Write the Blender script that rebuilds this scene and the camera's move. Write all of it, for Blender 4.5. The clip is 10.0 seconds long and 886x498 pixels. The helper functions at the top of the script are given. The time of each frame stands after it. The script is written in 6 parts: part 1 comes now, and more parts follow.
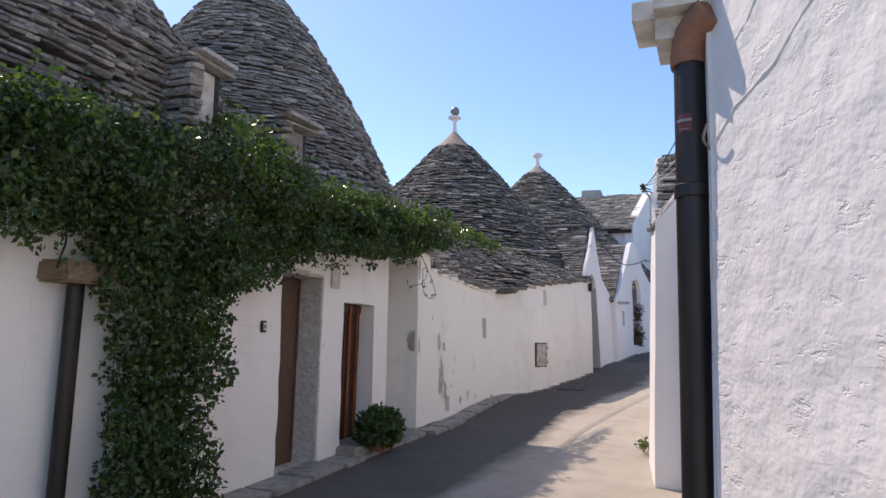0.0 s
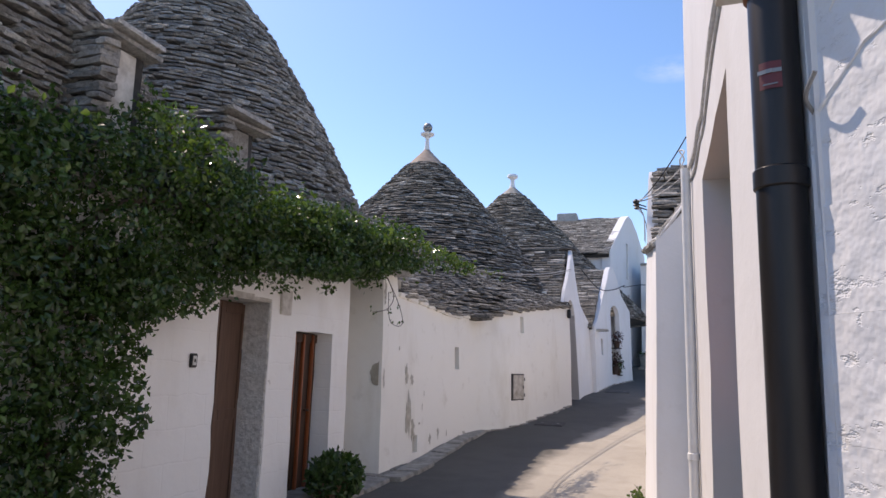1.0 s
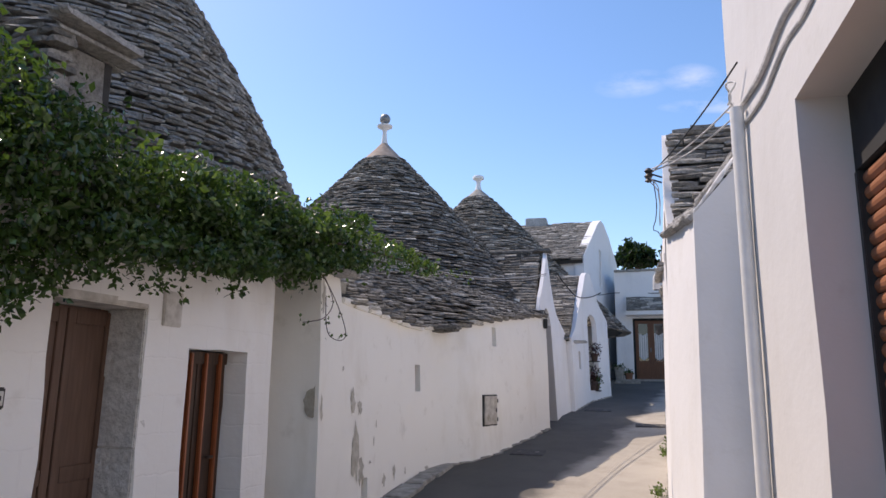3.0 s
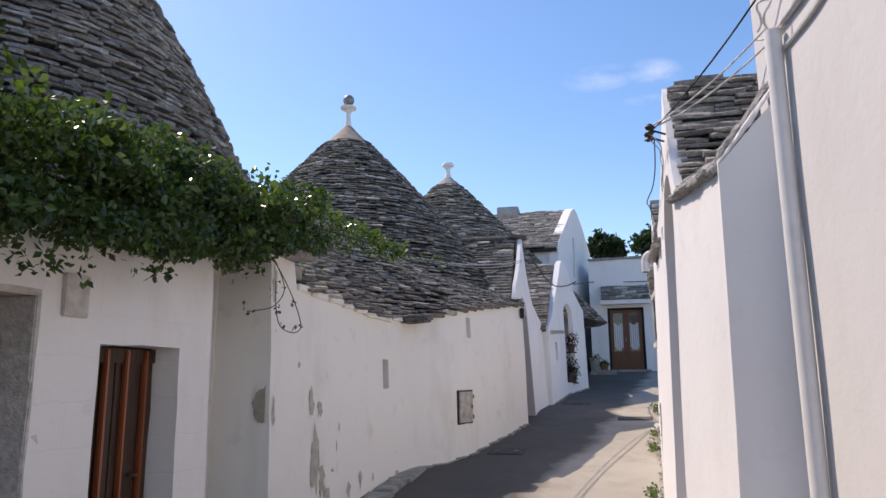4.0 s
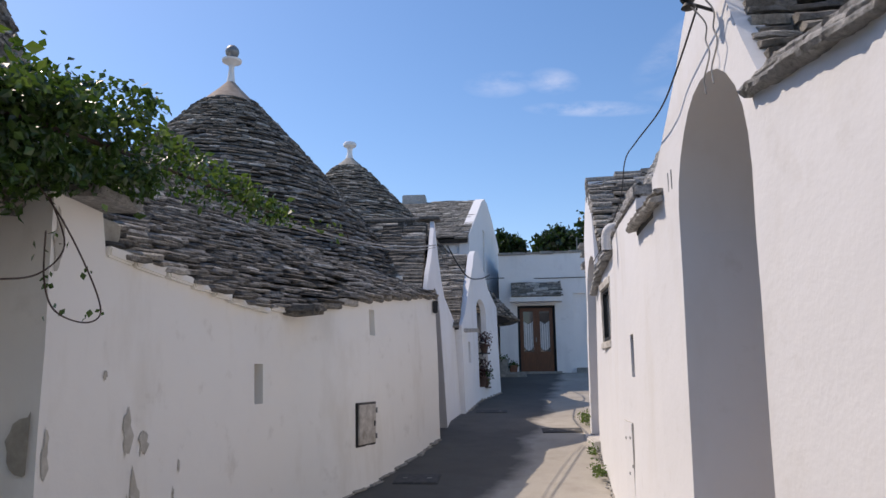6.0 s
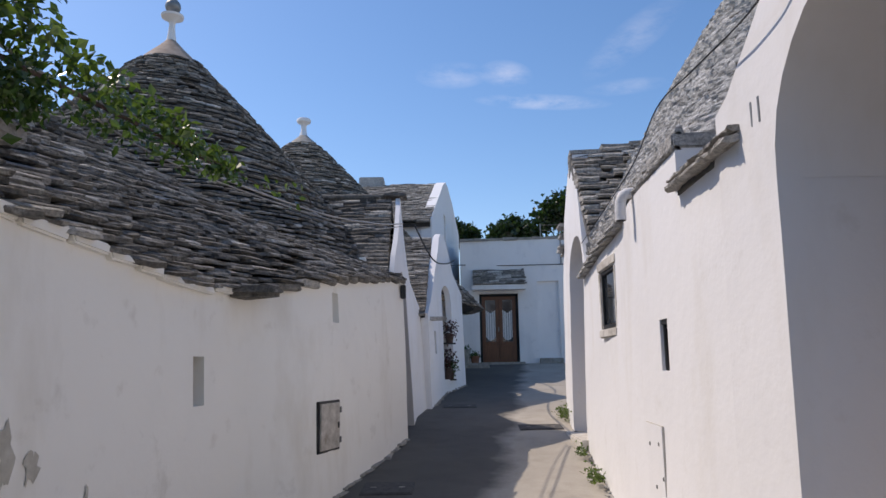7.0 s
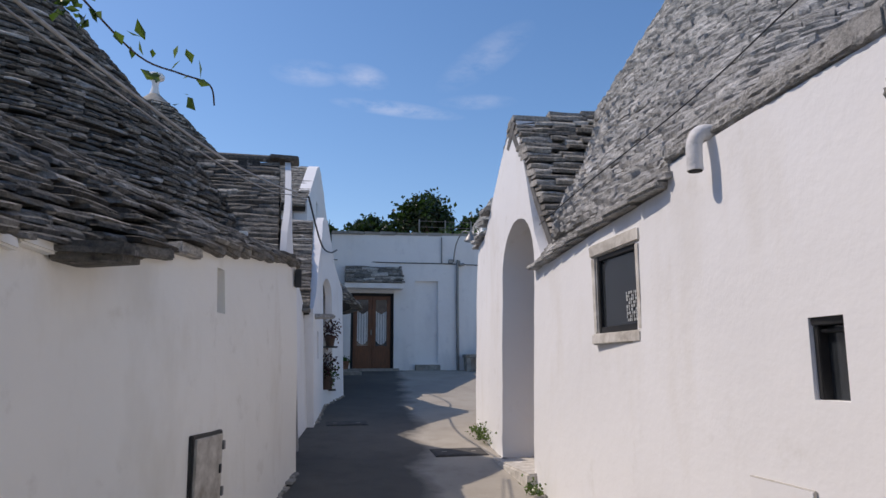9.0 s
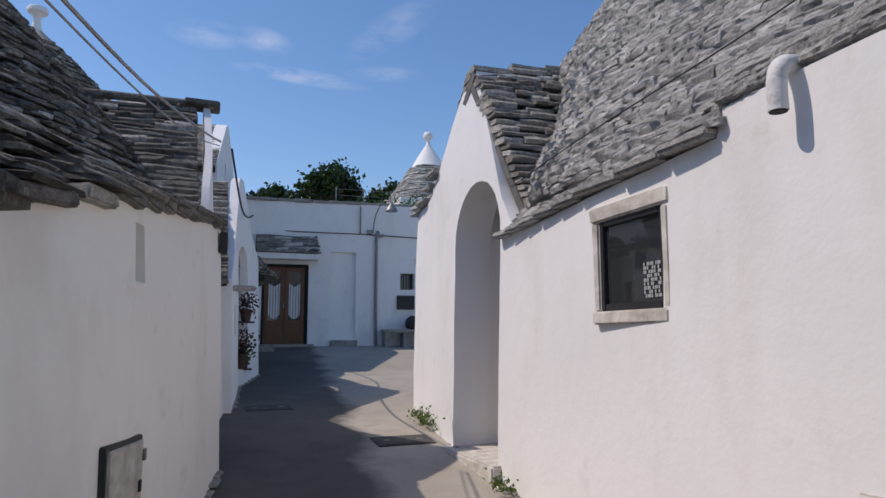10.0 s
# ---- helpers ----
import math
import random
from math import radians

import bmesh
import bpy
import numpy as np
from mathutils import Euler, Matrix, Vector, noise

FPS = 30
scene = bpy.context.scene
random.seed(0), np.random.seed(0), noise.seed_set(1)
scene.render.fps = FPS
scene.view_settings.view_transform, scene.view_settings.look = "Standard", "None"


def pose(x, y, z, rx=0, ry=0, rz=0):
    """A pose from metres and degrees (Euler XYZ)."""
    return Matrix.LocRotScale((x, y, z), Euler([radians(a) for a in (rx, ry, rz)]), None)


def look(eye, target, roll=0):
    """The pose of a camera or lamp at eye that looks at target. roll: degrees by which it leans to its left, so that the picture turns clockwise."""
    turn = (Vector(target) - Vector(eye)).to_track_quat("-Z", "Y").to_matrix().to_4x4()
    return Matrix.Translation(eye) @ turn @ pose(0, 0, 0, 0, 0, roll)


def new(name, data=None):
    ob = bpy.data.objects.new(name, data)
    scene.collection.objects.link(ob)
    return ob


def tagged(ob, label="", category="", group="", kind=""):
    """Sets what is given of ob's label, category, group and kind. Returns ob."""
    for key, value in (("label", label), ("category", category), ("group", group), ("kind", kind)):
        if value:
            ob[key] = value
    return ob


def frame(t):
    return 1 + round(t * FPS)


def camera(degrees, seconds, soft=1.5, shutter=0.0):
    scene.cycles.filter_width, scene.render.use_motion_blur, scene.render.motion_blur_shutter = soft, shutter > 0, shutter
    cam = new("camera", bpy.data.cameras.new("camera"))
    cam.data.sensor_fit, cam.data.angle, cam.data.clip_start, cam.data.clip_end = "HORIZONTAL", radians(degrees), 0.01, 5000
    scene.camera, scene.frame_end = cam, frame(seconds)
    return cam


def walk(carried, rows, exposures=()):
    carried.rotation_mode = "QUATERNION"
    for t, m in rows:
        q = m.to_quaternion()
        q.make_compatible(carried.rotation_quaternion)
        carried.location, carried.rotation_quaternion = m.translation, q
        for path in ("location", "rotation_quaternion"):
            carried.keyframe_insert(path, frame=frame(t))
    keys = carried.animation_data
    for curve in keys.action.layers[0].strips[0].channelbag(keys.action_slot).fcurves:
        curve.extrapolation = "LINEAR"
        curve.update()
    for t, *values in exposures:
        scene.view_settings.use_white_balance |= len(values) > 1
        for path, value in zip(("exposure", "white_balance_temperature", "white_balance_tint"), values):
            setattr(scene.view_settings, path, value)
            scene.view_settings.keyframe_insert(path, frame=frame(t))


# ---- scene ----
cam = camera(66.3, 10.0)
PATH = [
    (0, (-0.038, 0.414, 1.785), (-0.781, 2.252, 2.048), 1.5),
    (0.5, (-0.227, 0.902, 1.852), (-0.926, 2.752, 2.147), 1.7),
    (1, (-0.39, 1.402, 1.899), (-1.055, 3.259, 2.234), 1.8),
    (1.5, (-0.562, 1.912, 1.943), (-1.2, 3.772, 2.31), 1.8),
    (2, (-0.696, 2.369, 1.975), (-1.31, 4.234, 2.356), 1.7),
    (2.5, (-0.827, 2.861, 1.998), (-1.416, 4.733, 2.379), 1.4),
    (4, (-1.202, 4.177, 2.005), (-1.679, 6.085, 2.367), -0.5),
    (4.5, (-1.347, 4.718, 2.041), (-1.738, 6.646, 2.401), -0.5),
    (5, (-1.477, 5.25, 2.066), (-1.772, 7.194, 2.432), -0.9),
    (5.5, (-1.597, 5.792, 2.081), (-1.836, 7.743, 2.447), -0.8),
    (7, (-2.11, 7.473, 2.121), (-2.154, 9.445, 2.451), -1.0),
    (7.5, (-2.323, 8.0, 2.137), (-2.276, 9.976, 2.447), -1.4),
    (8, (-2.521, 8.553, 2.142), (-2.377, 10.526, 2.433), -1.9),
    (8.5, (-2.701, 9.151, 2.143), (-2.44, 11.11, 2.446), -1.5),
    (9, (-2.858, 9.66, 2.189), (-2.459, 11.591, 2.527), -0.2),
    (9.5, (-2.993, 10.197, 2.229), (-2.446, 12.091, 2.564), 0.7),
    (10, (-3.135, 10.698, 2.253), (-2.459, 12.562, 2.514), -0.2),
]
walk(cam, [(t, look(eye, target, roll)) for t, eye, target, roll in PATH],
     [(0, 0.92, 7950, 23), (2.5, 0.86, 7850, 22), (4.5, 0.79, 7850, 21), (5.5, 0.60, 7700, 20), (7.5, 0.45, 7550, 19), (10, 0.26, 7450, 19)])

# ---------------- world and light ----------------
SUN = Vector((-0.7, 0.32, 1.0)).normalized()
world = bpy.data.worlds.new("sky")
scene.world = world
world.use_nodes = True
wn, wl = world.node_tree.nodes, world.node_tree.links
wn.clear()
sky = wn.new("ShaderNodeTexSky")
sky.sky_type, sky.sun_disc = "NISHITA", False
sky.sun_elevation, sky.sun_rotation = math.asin(SUN.z), math.atan2(SUN.x, SUN.y)
sky.air_density, sky.dust_density, sky.ozone_density = 1.0, 0.45, 4.0
wtc = wn.new("ShaderNodeTexCoord")


def wmath(op, a, b):
    x = wn.new("ShaderNodeMath")
    x.operation, x.use_clamp = op, op == "SUBTRACT"
    for k, v in enumerate((a, b)):
        if isinstance(v, (int, float)):
            x.inputs[k].default_value = v
        else:
            wl.new(v, x.inputs[k])
    return x.outputs[0]


# thin cirrus wisps: where each lies, how long and broad it is, its slant and its strength
wisps = None
for way, long, broad, slant, strength in (((-0.003, 0.915, 0.404), 0.055, 0.020, 0.0, 0.22), ((0.073, 0.912, 0.403), 0.040, 0.020, -0.15, 0.30), ((0.125, 0.923, 0.364), 0.10, 0.012, -0.10, 0.38), ((0.242, 0.870, 0.430), 0.085, 0.026, 0.55, 0.17), ((0.237, 0.897, 0.373), 0.06, 0.012, 0.0, 0.17)):
    c = Vector(way).normalized()
    u = c.cross(Vector((0, 0, 1))).normalized()
    v = u.cross(c)
    u, v = u * math.cos(slant) + v * math.sin(slant), v * math.cos(slant) - u * math.sin(slant)
    parts = []
    for axis, size in ((u, long), (v, broad)):
        dot = wn.new("ShaderNodeVectorMath")
        dot.operation = "DOT_PRODUCT"
        dot.inputs[1].default_value = axis / size
        wl.new(wtc.outputs["Generated"], dot.inputs[0])
        parts.append(wmath("POWER", wmath("ABSOLUTE", dot.outputs["Value"], 0), 2))
    front = wn.new("ShaderNodeVectorMath")
    front.operation = "DOT_PRODUCT"
    front.inputs[1].default_value = c
    wl.new(wtc.outputs["Generated"], front.inputs[0])
    spot = wmath("MULTIPLY", wmath("SUBTRACT", 1.0, wmath("ADD", *parts)), wmath("GREATER_THAN", front.outputs["Value"], 0.5))
    spot = wmath("MULTIPLY", spot, strength)
    wisps = spot if wisps is None else wmath("ADD", wisps, spot)
wmap = wn.new("ShaderNodeMapping")
wmap.inputs["Scale"].default_value = (9.0, 9.0, 22.0)
wmap.inputs["Rotation"].default_value = (0.0, 0.15, 0.0)
wno = wn.new("ShaderNodeTexNoise")
wno.inputs["Scale"].default_value, wno.inputs["Detail"].default_value, wno.inputs["Roughness"].default_value = 1.6, 8.0, 0.62
wramp = wn.new("ShaderNodeValToRGB")
wramp.color_ramp.elements[0].position, wramp.color_ramp.elements[1].position = 0.40, 0.72
wmix = wn.new("ShaderNodeMix")
wmix.data_type = "RGBA"
wmix.inputs[7].default_value = (5.6, 6.0, 6.8, 1)
wbg = wn.new("ShaderNodeBackground")
wbg.inputs["Strength"].default_value = 0.132
wout = wn.new("ShaderNodeOutputWorld")
wl.new(wtc.outputs["Generated"], wmap.inputs["Vector"])
wl.new(wmap.outputs["Vector"], wno.inputs["Vector"])
wl.new(wno.outputs["Fac"], wramp.inputs["Fac"])
wl.new(wmath("MULTIPLY", wramp.outputs["Color"], wisps), wmix.inputs[0])
whs = wn.new("ShaderNodeHueSaturation")
whs.inputs["Saturation"].default_value = 1.2
wl.new(sky.outputs["Color"], whs.inputs["Color"])
wl.new(whs.outputs["Color"], wmix.inputs[6])
wl.new(wmix.outputs[2], wbg.inputs["Color"])
wl.new(wbg.outputs["Background"], wout.inputs["Surface"])
sun_data = bpy.data.lights.new("sun", "SUN")
sun_data.energy, sun_data.angle, sun_data.color = 2.25, radians(0.53), (1.0, 0.985, 0.93)
sun = new("sun", sun_data)
sun.rotation_euler = SUN.to_track_quat("Z", "Y").to_euler()


# ---------------- materials ----------------
def shader(name, rough=0.8, metal=0.0):
    m = bpy.data.materials.new(name)
    m.use_nodes = True
    b = m.node_tree.nodes["Principled BSDF"]
    b.inputs["Roughness"].default_value, b.inputs["Metallic"].default_value = rough, metal
    return m, m.node_tree.nodes, m.node_tree.links, b


def noise_node(n, l, vec, scale, detail=4.0, rough=0.55, stretch=None):
    t = n.new("ShaderNodeTexNoise")
    t.inputs["Scale"].default_value, t.inputs["Detail"].default_value, t.inputs["Roughness"].default_value = scale, detail, rough
    if stretch:
        mp = n.new("ShaderNodeMapping")
        mp.inputs["Scale"].default_value = stretch
        l.new(vec, mp.inputs["Vector"])
        vec = mp.outputs["Vector"]
    l.new(vec, t.inputs["Vector"])
    return t.outputs["Fac"]


def ramp_node(n, l, fac, stops):
    r = n.new("ShaderNodeValToRGB")
    e = r.color_ramp.elements
    while len(e) < len(stops):
        e.new(0.5)
    for i, (p, c) in enumerate(stops):
        e[i].position, e[i].color = p, (*c, 1)
    l.new(fac, r.inputs["Fac"])
    return r.outputs["Color"]


def mix_node(n, l, fac, a, b, mode="MIX"):
    x = n.new("ShaderNodeMix")
    x.data_type, x.blend_type = "RGBA", mode
    for i, v in ((0, fac), (6, a), (7, b)):
        if isinstance(v, (int, float)):
            x.inputs[i].default_value = v
        elif isinstance(v, tuple):
            x.inputs[i].default_value = (*v, 1)
        else:
            l.new(v, x.inputs[i])
    return x.outputs[2]


def bump_node(n, l, height, b, strength, dist, prev=None):
    bp = n.new("ShaderNodeBump")
    bp.inputs["Strength"].default_value, bp.inputs["Distance"].default_value = strength, dist
    l.new(height, bp.inputs["Height"])
    if prev is not None:
        l.new(prev, bp.inputs["Normal"])
    l.new(bp.outputs["Normal"], b.inputs["Normal"])
    return bp.outputs["Normal"]


def world_vec(n):
    return n.new("ShaderNodeNewGeometry").outputs["Position"]


def plaster(name, tone=(0.86, 0.855, 0.84), stain=(0.60, 0.55, 0.46), amount=0.45, coarse=0.5, ashlar=False):
    """Limewash on rubble: soft unevenness, fine grain, faint streaks and stains."""
    m, n, l, b = shader(name, 0.92)
    v = world_vec(n)
    big = noise_node(n, l, v, 0.9, 5, 0.6)
    streak = noise_node(n, l, v, 1.1, 5, 0.6, (1.4, 1.4, 0.5))
    fine = noise_node(n, l, v, 38, 4, 0.6)
    lump = noise_node(n, l, v, 4.5, 4, 0.55)
    f1 = ramp_node(n, l, streak, [(0.53, (0, 0, 0)), (0.85, (amount, amount, amount))])
    c = mix_node(n, l, f1, tone, stain)
    f2 = ramp_node(n, l, big, [(0.5, (0, 0, 0)), (0.9, (0.30, 0.30, 0.30))])
    c = mix_node(n, l, f2, c, tuple(0.80 * t for t in tone))
    blot = noise_node(n, l, v, 3.4, 6, 0.62)
    f3 = ramp_node(n, l, blot, [(0.60, (0, 0, 0)), (0.72, (0.4 * amount, 0.4 * amount, 0.4 * amount))])
    c = mix_node(n, l, f3, c, tuple(0.8 * t for t in stain))
    l.new(c, b.inputs["Base Color"])
    p = bump_node(n, l, lump, b, coarse, 0.02 if coarse < 0.8 else 0.035)
    if coarse > 0.8:
        pits = noise_node(n, l, v, 8, 5, 0.7, (0.7, 0.7, 1.4))
        p = bump_node(n, l, ramp_node(n, l, pits, [(0.33, (0, 0, 0)), (0.42, (1, 1, 1))]), b, 0.5, 0.012, p)
    if ashlar:
        sp, cb = n.new("ShaderNodeSeparateXYZ"), n.new("ShaderNodeCombineXYZ")
        l.new(v, sp.inputs[0])
        wave = n.new("ShaderNodeMath")
        wave.operation, wave.inputs[1].default_value = "MULTIPLY_ADD", 0.08
        l.new(lump, wave.inputs[0])
        l.new(sp.outputs[2], wave.inputs[2])
        l.new(sp.outputs[1], cb.inputs[0])
        l.new(wave.outputs[0], cb.inputs[1])
        bk = n.new("ShaderNodeTexBrick")
        bk.inputs["Scale"].default_value, bk.inputs["Brick Width"].default_value, bk.inputs["Row Height"].default_value = 1.0, 0.46, 0.27
        bk.inputs["Mortar Size"].default_value, bk.inputs["Mortar Smooth"].default_value = 0.010, 0.6
        bk.inputs["Color1"].default_value, bk.inputs["Color2"].default_value, bk.inputs["Mortar"].default_value = (1, 1, 1, 1), (0.8, 0.8, 0.8, 1), (0, 0, 0, 1)
        l.new(cb.outputs[0], bk.inputs["Vector"])
        p = bump_node(n, l, bk.outputs["Color"], b, 0.32, 0.010, p)
    bump_node(n, l, fine, b, 0.25, 0.003, p)
    return m


def stone(name, dark=(0.075, 0.068, 0.058), mid=(0.27, 0.25, 0.22), light=(0.64, 0.605, 0.55), lichen=0.6):
    """Weathered limestone slabs, each with its own tone, with black lichen."""
    m, n, l, b = shader(name, 0.9)
    v = world_vec(n)
    info = n.new("ShaderNodeObjectInfo")
    geo = n.new("ShaderNodeNewGeometry")
    add = n.new("ShaderNodeMath")
    add.operation = "ADD"
    fr = n.new("ShaderNodeMath")
    fr.operation = "FRACT"
    l.new(info.outputs["Random"], add.inputs[0])
    l.new(geo.outputs["Random Per Island"], add.inputs[1])
    l.new(add.outputs[0], fr.inputs[0])
    c = ramp_node(n, l, fr.outputs[0], [(0.0, dark), (0.25, tuple(0.72 * t for t in mid)), (0.8, mid), (0.93, tuple(0.5 * (a + c) for a, c in zip(mid, light))), (1.0, light)])
    spots = noise_node(n, l, v, 9, 6, 0.65)
    f = ramp_node(n, l, spots, [(0.45, (0, 0, 0)), (0.7, (lichen, lichen, lichen))])
    c = mix_node(n, l, f, c, (0.035, 0.036, 0.036))
    pale = noise_node(n, l, v, 5.3, 5, 0.6)
    f = ramp_node(n, l, pale, [(0.60, (0, 0, 0)), (0.70, (0.7, 0.7, 0.7))])
    c = mix_node(n, l, f, c, light)
    grain = noise_node(n, l, v, 26, 8, 0.75)
    c = mix_node(n, l, 1.0, c, ramp_node(n, l, grain, [(0.34, (0.62, 0.62, 0.61)), (0.5, (1.1, 1.1, 1.1)), (0.68, (1.45, 1.44, 1.42))]), "MULTIPLY")
    l.new(c, b.inputs["Base Color"])
    rough = noise_node(n, l, v, 15, 8, 0.7)
    p = bump_node(n, l, rough, b, 1.0, 0.045)
    bump_node(n, l, grain, b, 0.8, 0.02, p)
    return m


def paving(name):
    """Worn street, shade coloured in on one side, sun on the other, edge wandering."""
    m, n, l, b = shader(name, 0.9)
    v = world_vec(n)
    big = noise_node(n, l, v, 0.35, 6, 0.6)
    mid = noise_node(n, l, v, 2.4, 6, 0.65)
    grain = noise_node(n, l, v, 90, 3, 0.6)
    # Dark tone stands for the shaded part, pale tone for the sunlit part.
    shaded_road = ramp_node(n, l, big, [(0.3, (0.085, 0.079, 0.069)), (0.7, (0.125, 0.116, 0.102))])
    shaded_road = mix_node(n, l, ramp_node(n, l, mid, [(0.45, (0, 0, 0)), (0.75, (0.6, 0.6, 0.6))]), shaded_road, (0.062, 0.057, 0.050))
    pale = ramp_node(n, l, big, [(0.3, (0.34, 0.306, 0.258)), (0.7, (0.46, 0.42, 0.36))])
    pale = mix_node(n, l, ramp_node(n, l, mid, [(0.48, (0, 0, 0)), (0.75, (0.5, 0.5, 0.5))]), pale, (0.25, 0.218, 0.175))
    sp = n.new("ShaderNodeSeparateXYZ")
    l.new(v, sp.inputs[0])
    tone_edge = sp.outputs[0]
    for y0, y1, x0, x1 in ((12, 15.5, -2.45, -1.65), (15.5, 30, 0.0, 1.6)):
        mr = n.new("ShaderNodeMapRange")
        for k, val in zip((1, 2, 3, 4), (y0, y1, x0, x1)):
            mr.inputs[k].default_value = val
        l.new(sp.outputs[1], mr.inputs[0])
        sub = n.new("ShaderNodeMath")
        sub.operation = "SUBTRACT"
        l.new(tone_edge, sub.inputs[0])
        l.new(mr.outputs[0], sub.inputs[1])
        tone_edge = sub.outputs[0]
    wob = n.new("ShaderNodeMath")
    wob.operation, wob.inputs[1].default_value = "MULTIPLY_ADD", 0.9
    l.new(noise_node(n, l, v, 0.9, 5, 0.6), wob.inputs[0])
    l.new(tone_edge, wob.inputs[2])
    c = mix_node(n, l, ramp_node(n, l, wob.outputs[0], [(0.34, (0, 0, 0)), (0.62, (1, 1, 1))]), shaded_road, pale)
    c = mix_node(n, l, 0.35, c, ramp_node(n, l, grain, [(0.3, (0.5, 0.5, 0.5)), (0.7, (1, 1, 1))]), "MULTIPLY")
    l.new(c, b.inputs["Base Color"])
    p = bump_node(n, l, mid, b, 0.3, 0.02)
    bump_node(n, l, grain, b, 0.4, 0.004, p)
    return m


def varied(name, a, c2, scale=6.0, rough=0.6, metal=0.0, stretch=None, bump=0.3, dist=0.005):
    """Two tones over a noise, with matching relief."""
    m, n, l, b = shader(name, rough, metal)
    v = world_vec(n)
    f = noise_node(n, l, v, scale, 6, 0.6, stretch)
    l.new(ramp_node(n, l, f, [(0.3, a), (0.7, c2)]), b.inputs["Base Color"])
    bump_node(n, l, f, b, bump, dist)
    return m


def leaf_mat(name, a, c2):
    m, n, l, b = shader(name, 0.22)
    geo = n.new("ShaderNodeNewGeometry")
    l.new(ramp_node(n, l, geo.outputs["Random Per Island"], [(0.0, a), (0.8, c2), (1.0, tuple(1.7 * t for t in c2))]), b.inputs["Base Color"])
    tr = n.new("ShaderNodeBsdfTranslucent")
    tr.inputs["Color"].default_value = (c2[0] * 1.8, c2[1] * 2.0, c2[2], 1)
    ms = n.new("ShaderNodeMixShader")
    ms.inputs["Fac"].default_value = 0.28
    l.new(b.outputs["BSDF"], ms.inputs[1])
    l.new(tr.outputs["BSDF"], ms.inputs[2])
    l.new(ms.outputs["Shader"], n["Material Output"].inputs["Surface"])
    return m


def glass(name, tint=(0.03, 0.035, 0.04)):
    m, n, l, b = shader(name, 0.04)
    b.inputs["Base Color"].default_value = (*tint, 1)
    b.inputs["Specular IOR Level"].default_value = 0.8
    return m


M_WHITE = plaster("limewash_white", (0.83, 0.827, 0.828), coarse=0.3)
M_CREAM = plaster("limewash_cream", (0.915, 0.89, 0.825), (0.60, 0.54, 0.42), 0.6, 0.3)
M_ROUGHW = plaster("limewash_on_blocks", (0.70, 0.693, 0.688), (0.66, 0.62, 0.56), 0.35, 1.0)
M_GREYW = plaster("limewash_weathered_grey", (0.66, 0.65, 0.642), (0.52, 0.49, 0.45), 0.45, 0.3)
# Limewash darkened to grey: the deep shade of the porch reveal, as colour.
M_REVEAL = plaster("reveal_shade_grey", (0.48, 0.47, 0.46), (0.40, 0.38, 0.35), 0.4, 0.3)
M_FACADE = plaster("limewash_cool", (0.89, 0.872, 0.848), (0.55, 0.55, 0.56), 0.5)
M_BLOCKW = plaster("limewash_on_ashlar", (0.91, 0.895, 0.86), (0.64, 0.58, 0.48), 0.4, 0.5, True)
M_BARE = varied("bare_render", (0.30, 0.27, 0.22), (0.48, 0.45, 0.38), 8, 0.95, 0, None, 0.8, 0.02)
M_STONE = stone("roof_limestone")
M_STONE_PALE = stone("roof_limestone_pale", (0.44, 0.43, 0.41), (0.53, 0.52, 0.50), (0.64, 0.625, 0.60), 0.30)
M_STONE_GREY = stone("roof_limestone_grey", (0.20, 0.188, 0.168), (0.40, 0.375, 0.34), (0.64, 0.61, 0.56), 0.42)
# M_CORE and M_CORE_GREY: shade in the gaps between slabs put into colour.
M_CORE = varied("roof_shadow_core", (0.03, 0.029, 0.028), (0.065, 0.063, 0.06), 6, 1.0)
M_CORE_GREY = varied("roof_shadow_core_grey", (0.10, 0.098, 0.094), (0.18, 0.175, 0.168), 6, 1.0)
M_CORE_PALE = varied("roof_mortar_core", (0.36, 0.355, 0.345), (0.50, 0.49, 0.475), 9, 1.0)
M_TIP = varied("mortared_tip", (0.30, 0.22, 0.17), (0.46, 0.36, 0.29), 7, 0.9)
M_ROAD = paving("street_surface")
M_SLAB = varied("paving_slab", (0.20, 0.19, 0.17), (0.42, 0.40, 0.36), 7, 0.85, 0, None, 0.6, 0.01)
M_SILL = varied("old_limestone_frame", (0.42, 0.385, 0.335), (0.74, 0.71, 0.66), 9, 0.9, 0, None, 0.7, 0.01)
M_JAMB = varied("chiselled_limestone_jamb", (0.50, 0.48, 0.45), (0.78, 0.76, 0.73), 22, 0.95, 0, None, 1.0, 0.03)
M_WOOD = varied("red_brown_door_wood", (0.10, 0.035, 0.015), (0.21, 0.075, 0.03), 14, 0.45, 0, (3, 3, 0.2), 0.2, 0.002)
M_WOOD2 = varied("orange_brown_door_wood", (0.20, 0.055, 0.02), (0.36, 0.10, 0.035), 14, 0.4, 0, (3, 3, 0.2), 0.2, 0.002)
M_WOOD_DULL = varied("dull_brown_door_wood", (0.095, 0.052, 0.036), (0.17, 0.098, 0.068), 14, 0.55, 0, (3, 3, 0.2), 0.2, 0.002)
M_BOARD = varied("blackened_boards", (0.034, 0.018, 0.011), (0.085, 0.042, 0.026), 14, 0.6, 0, (3, 3, 0.2), 0.2, 0.002)
M_SHUTTER = varied("terracotta_shutter", (0.27, 0.10, 0.045), (0.37, 0.145, 0.07), 4, 0.5)
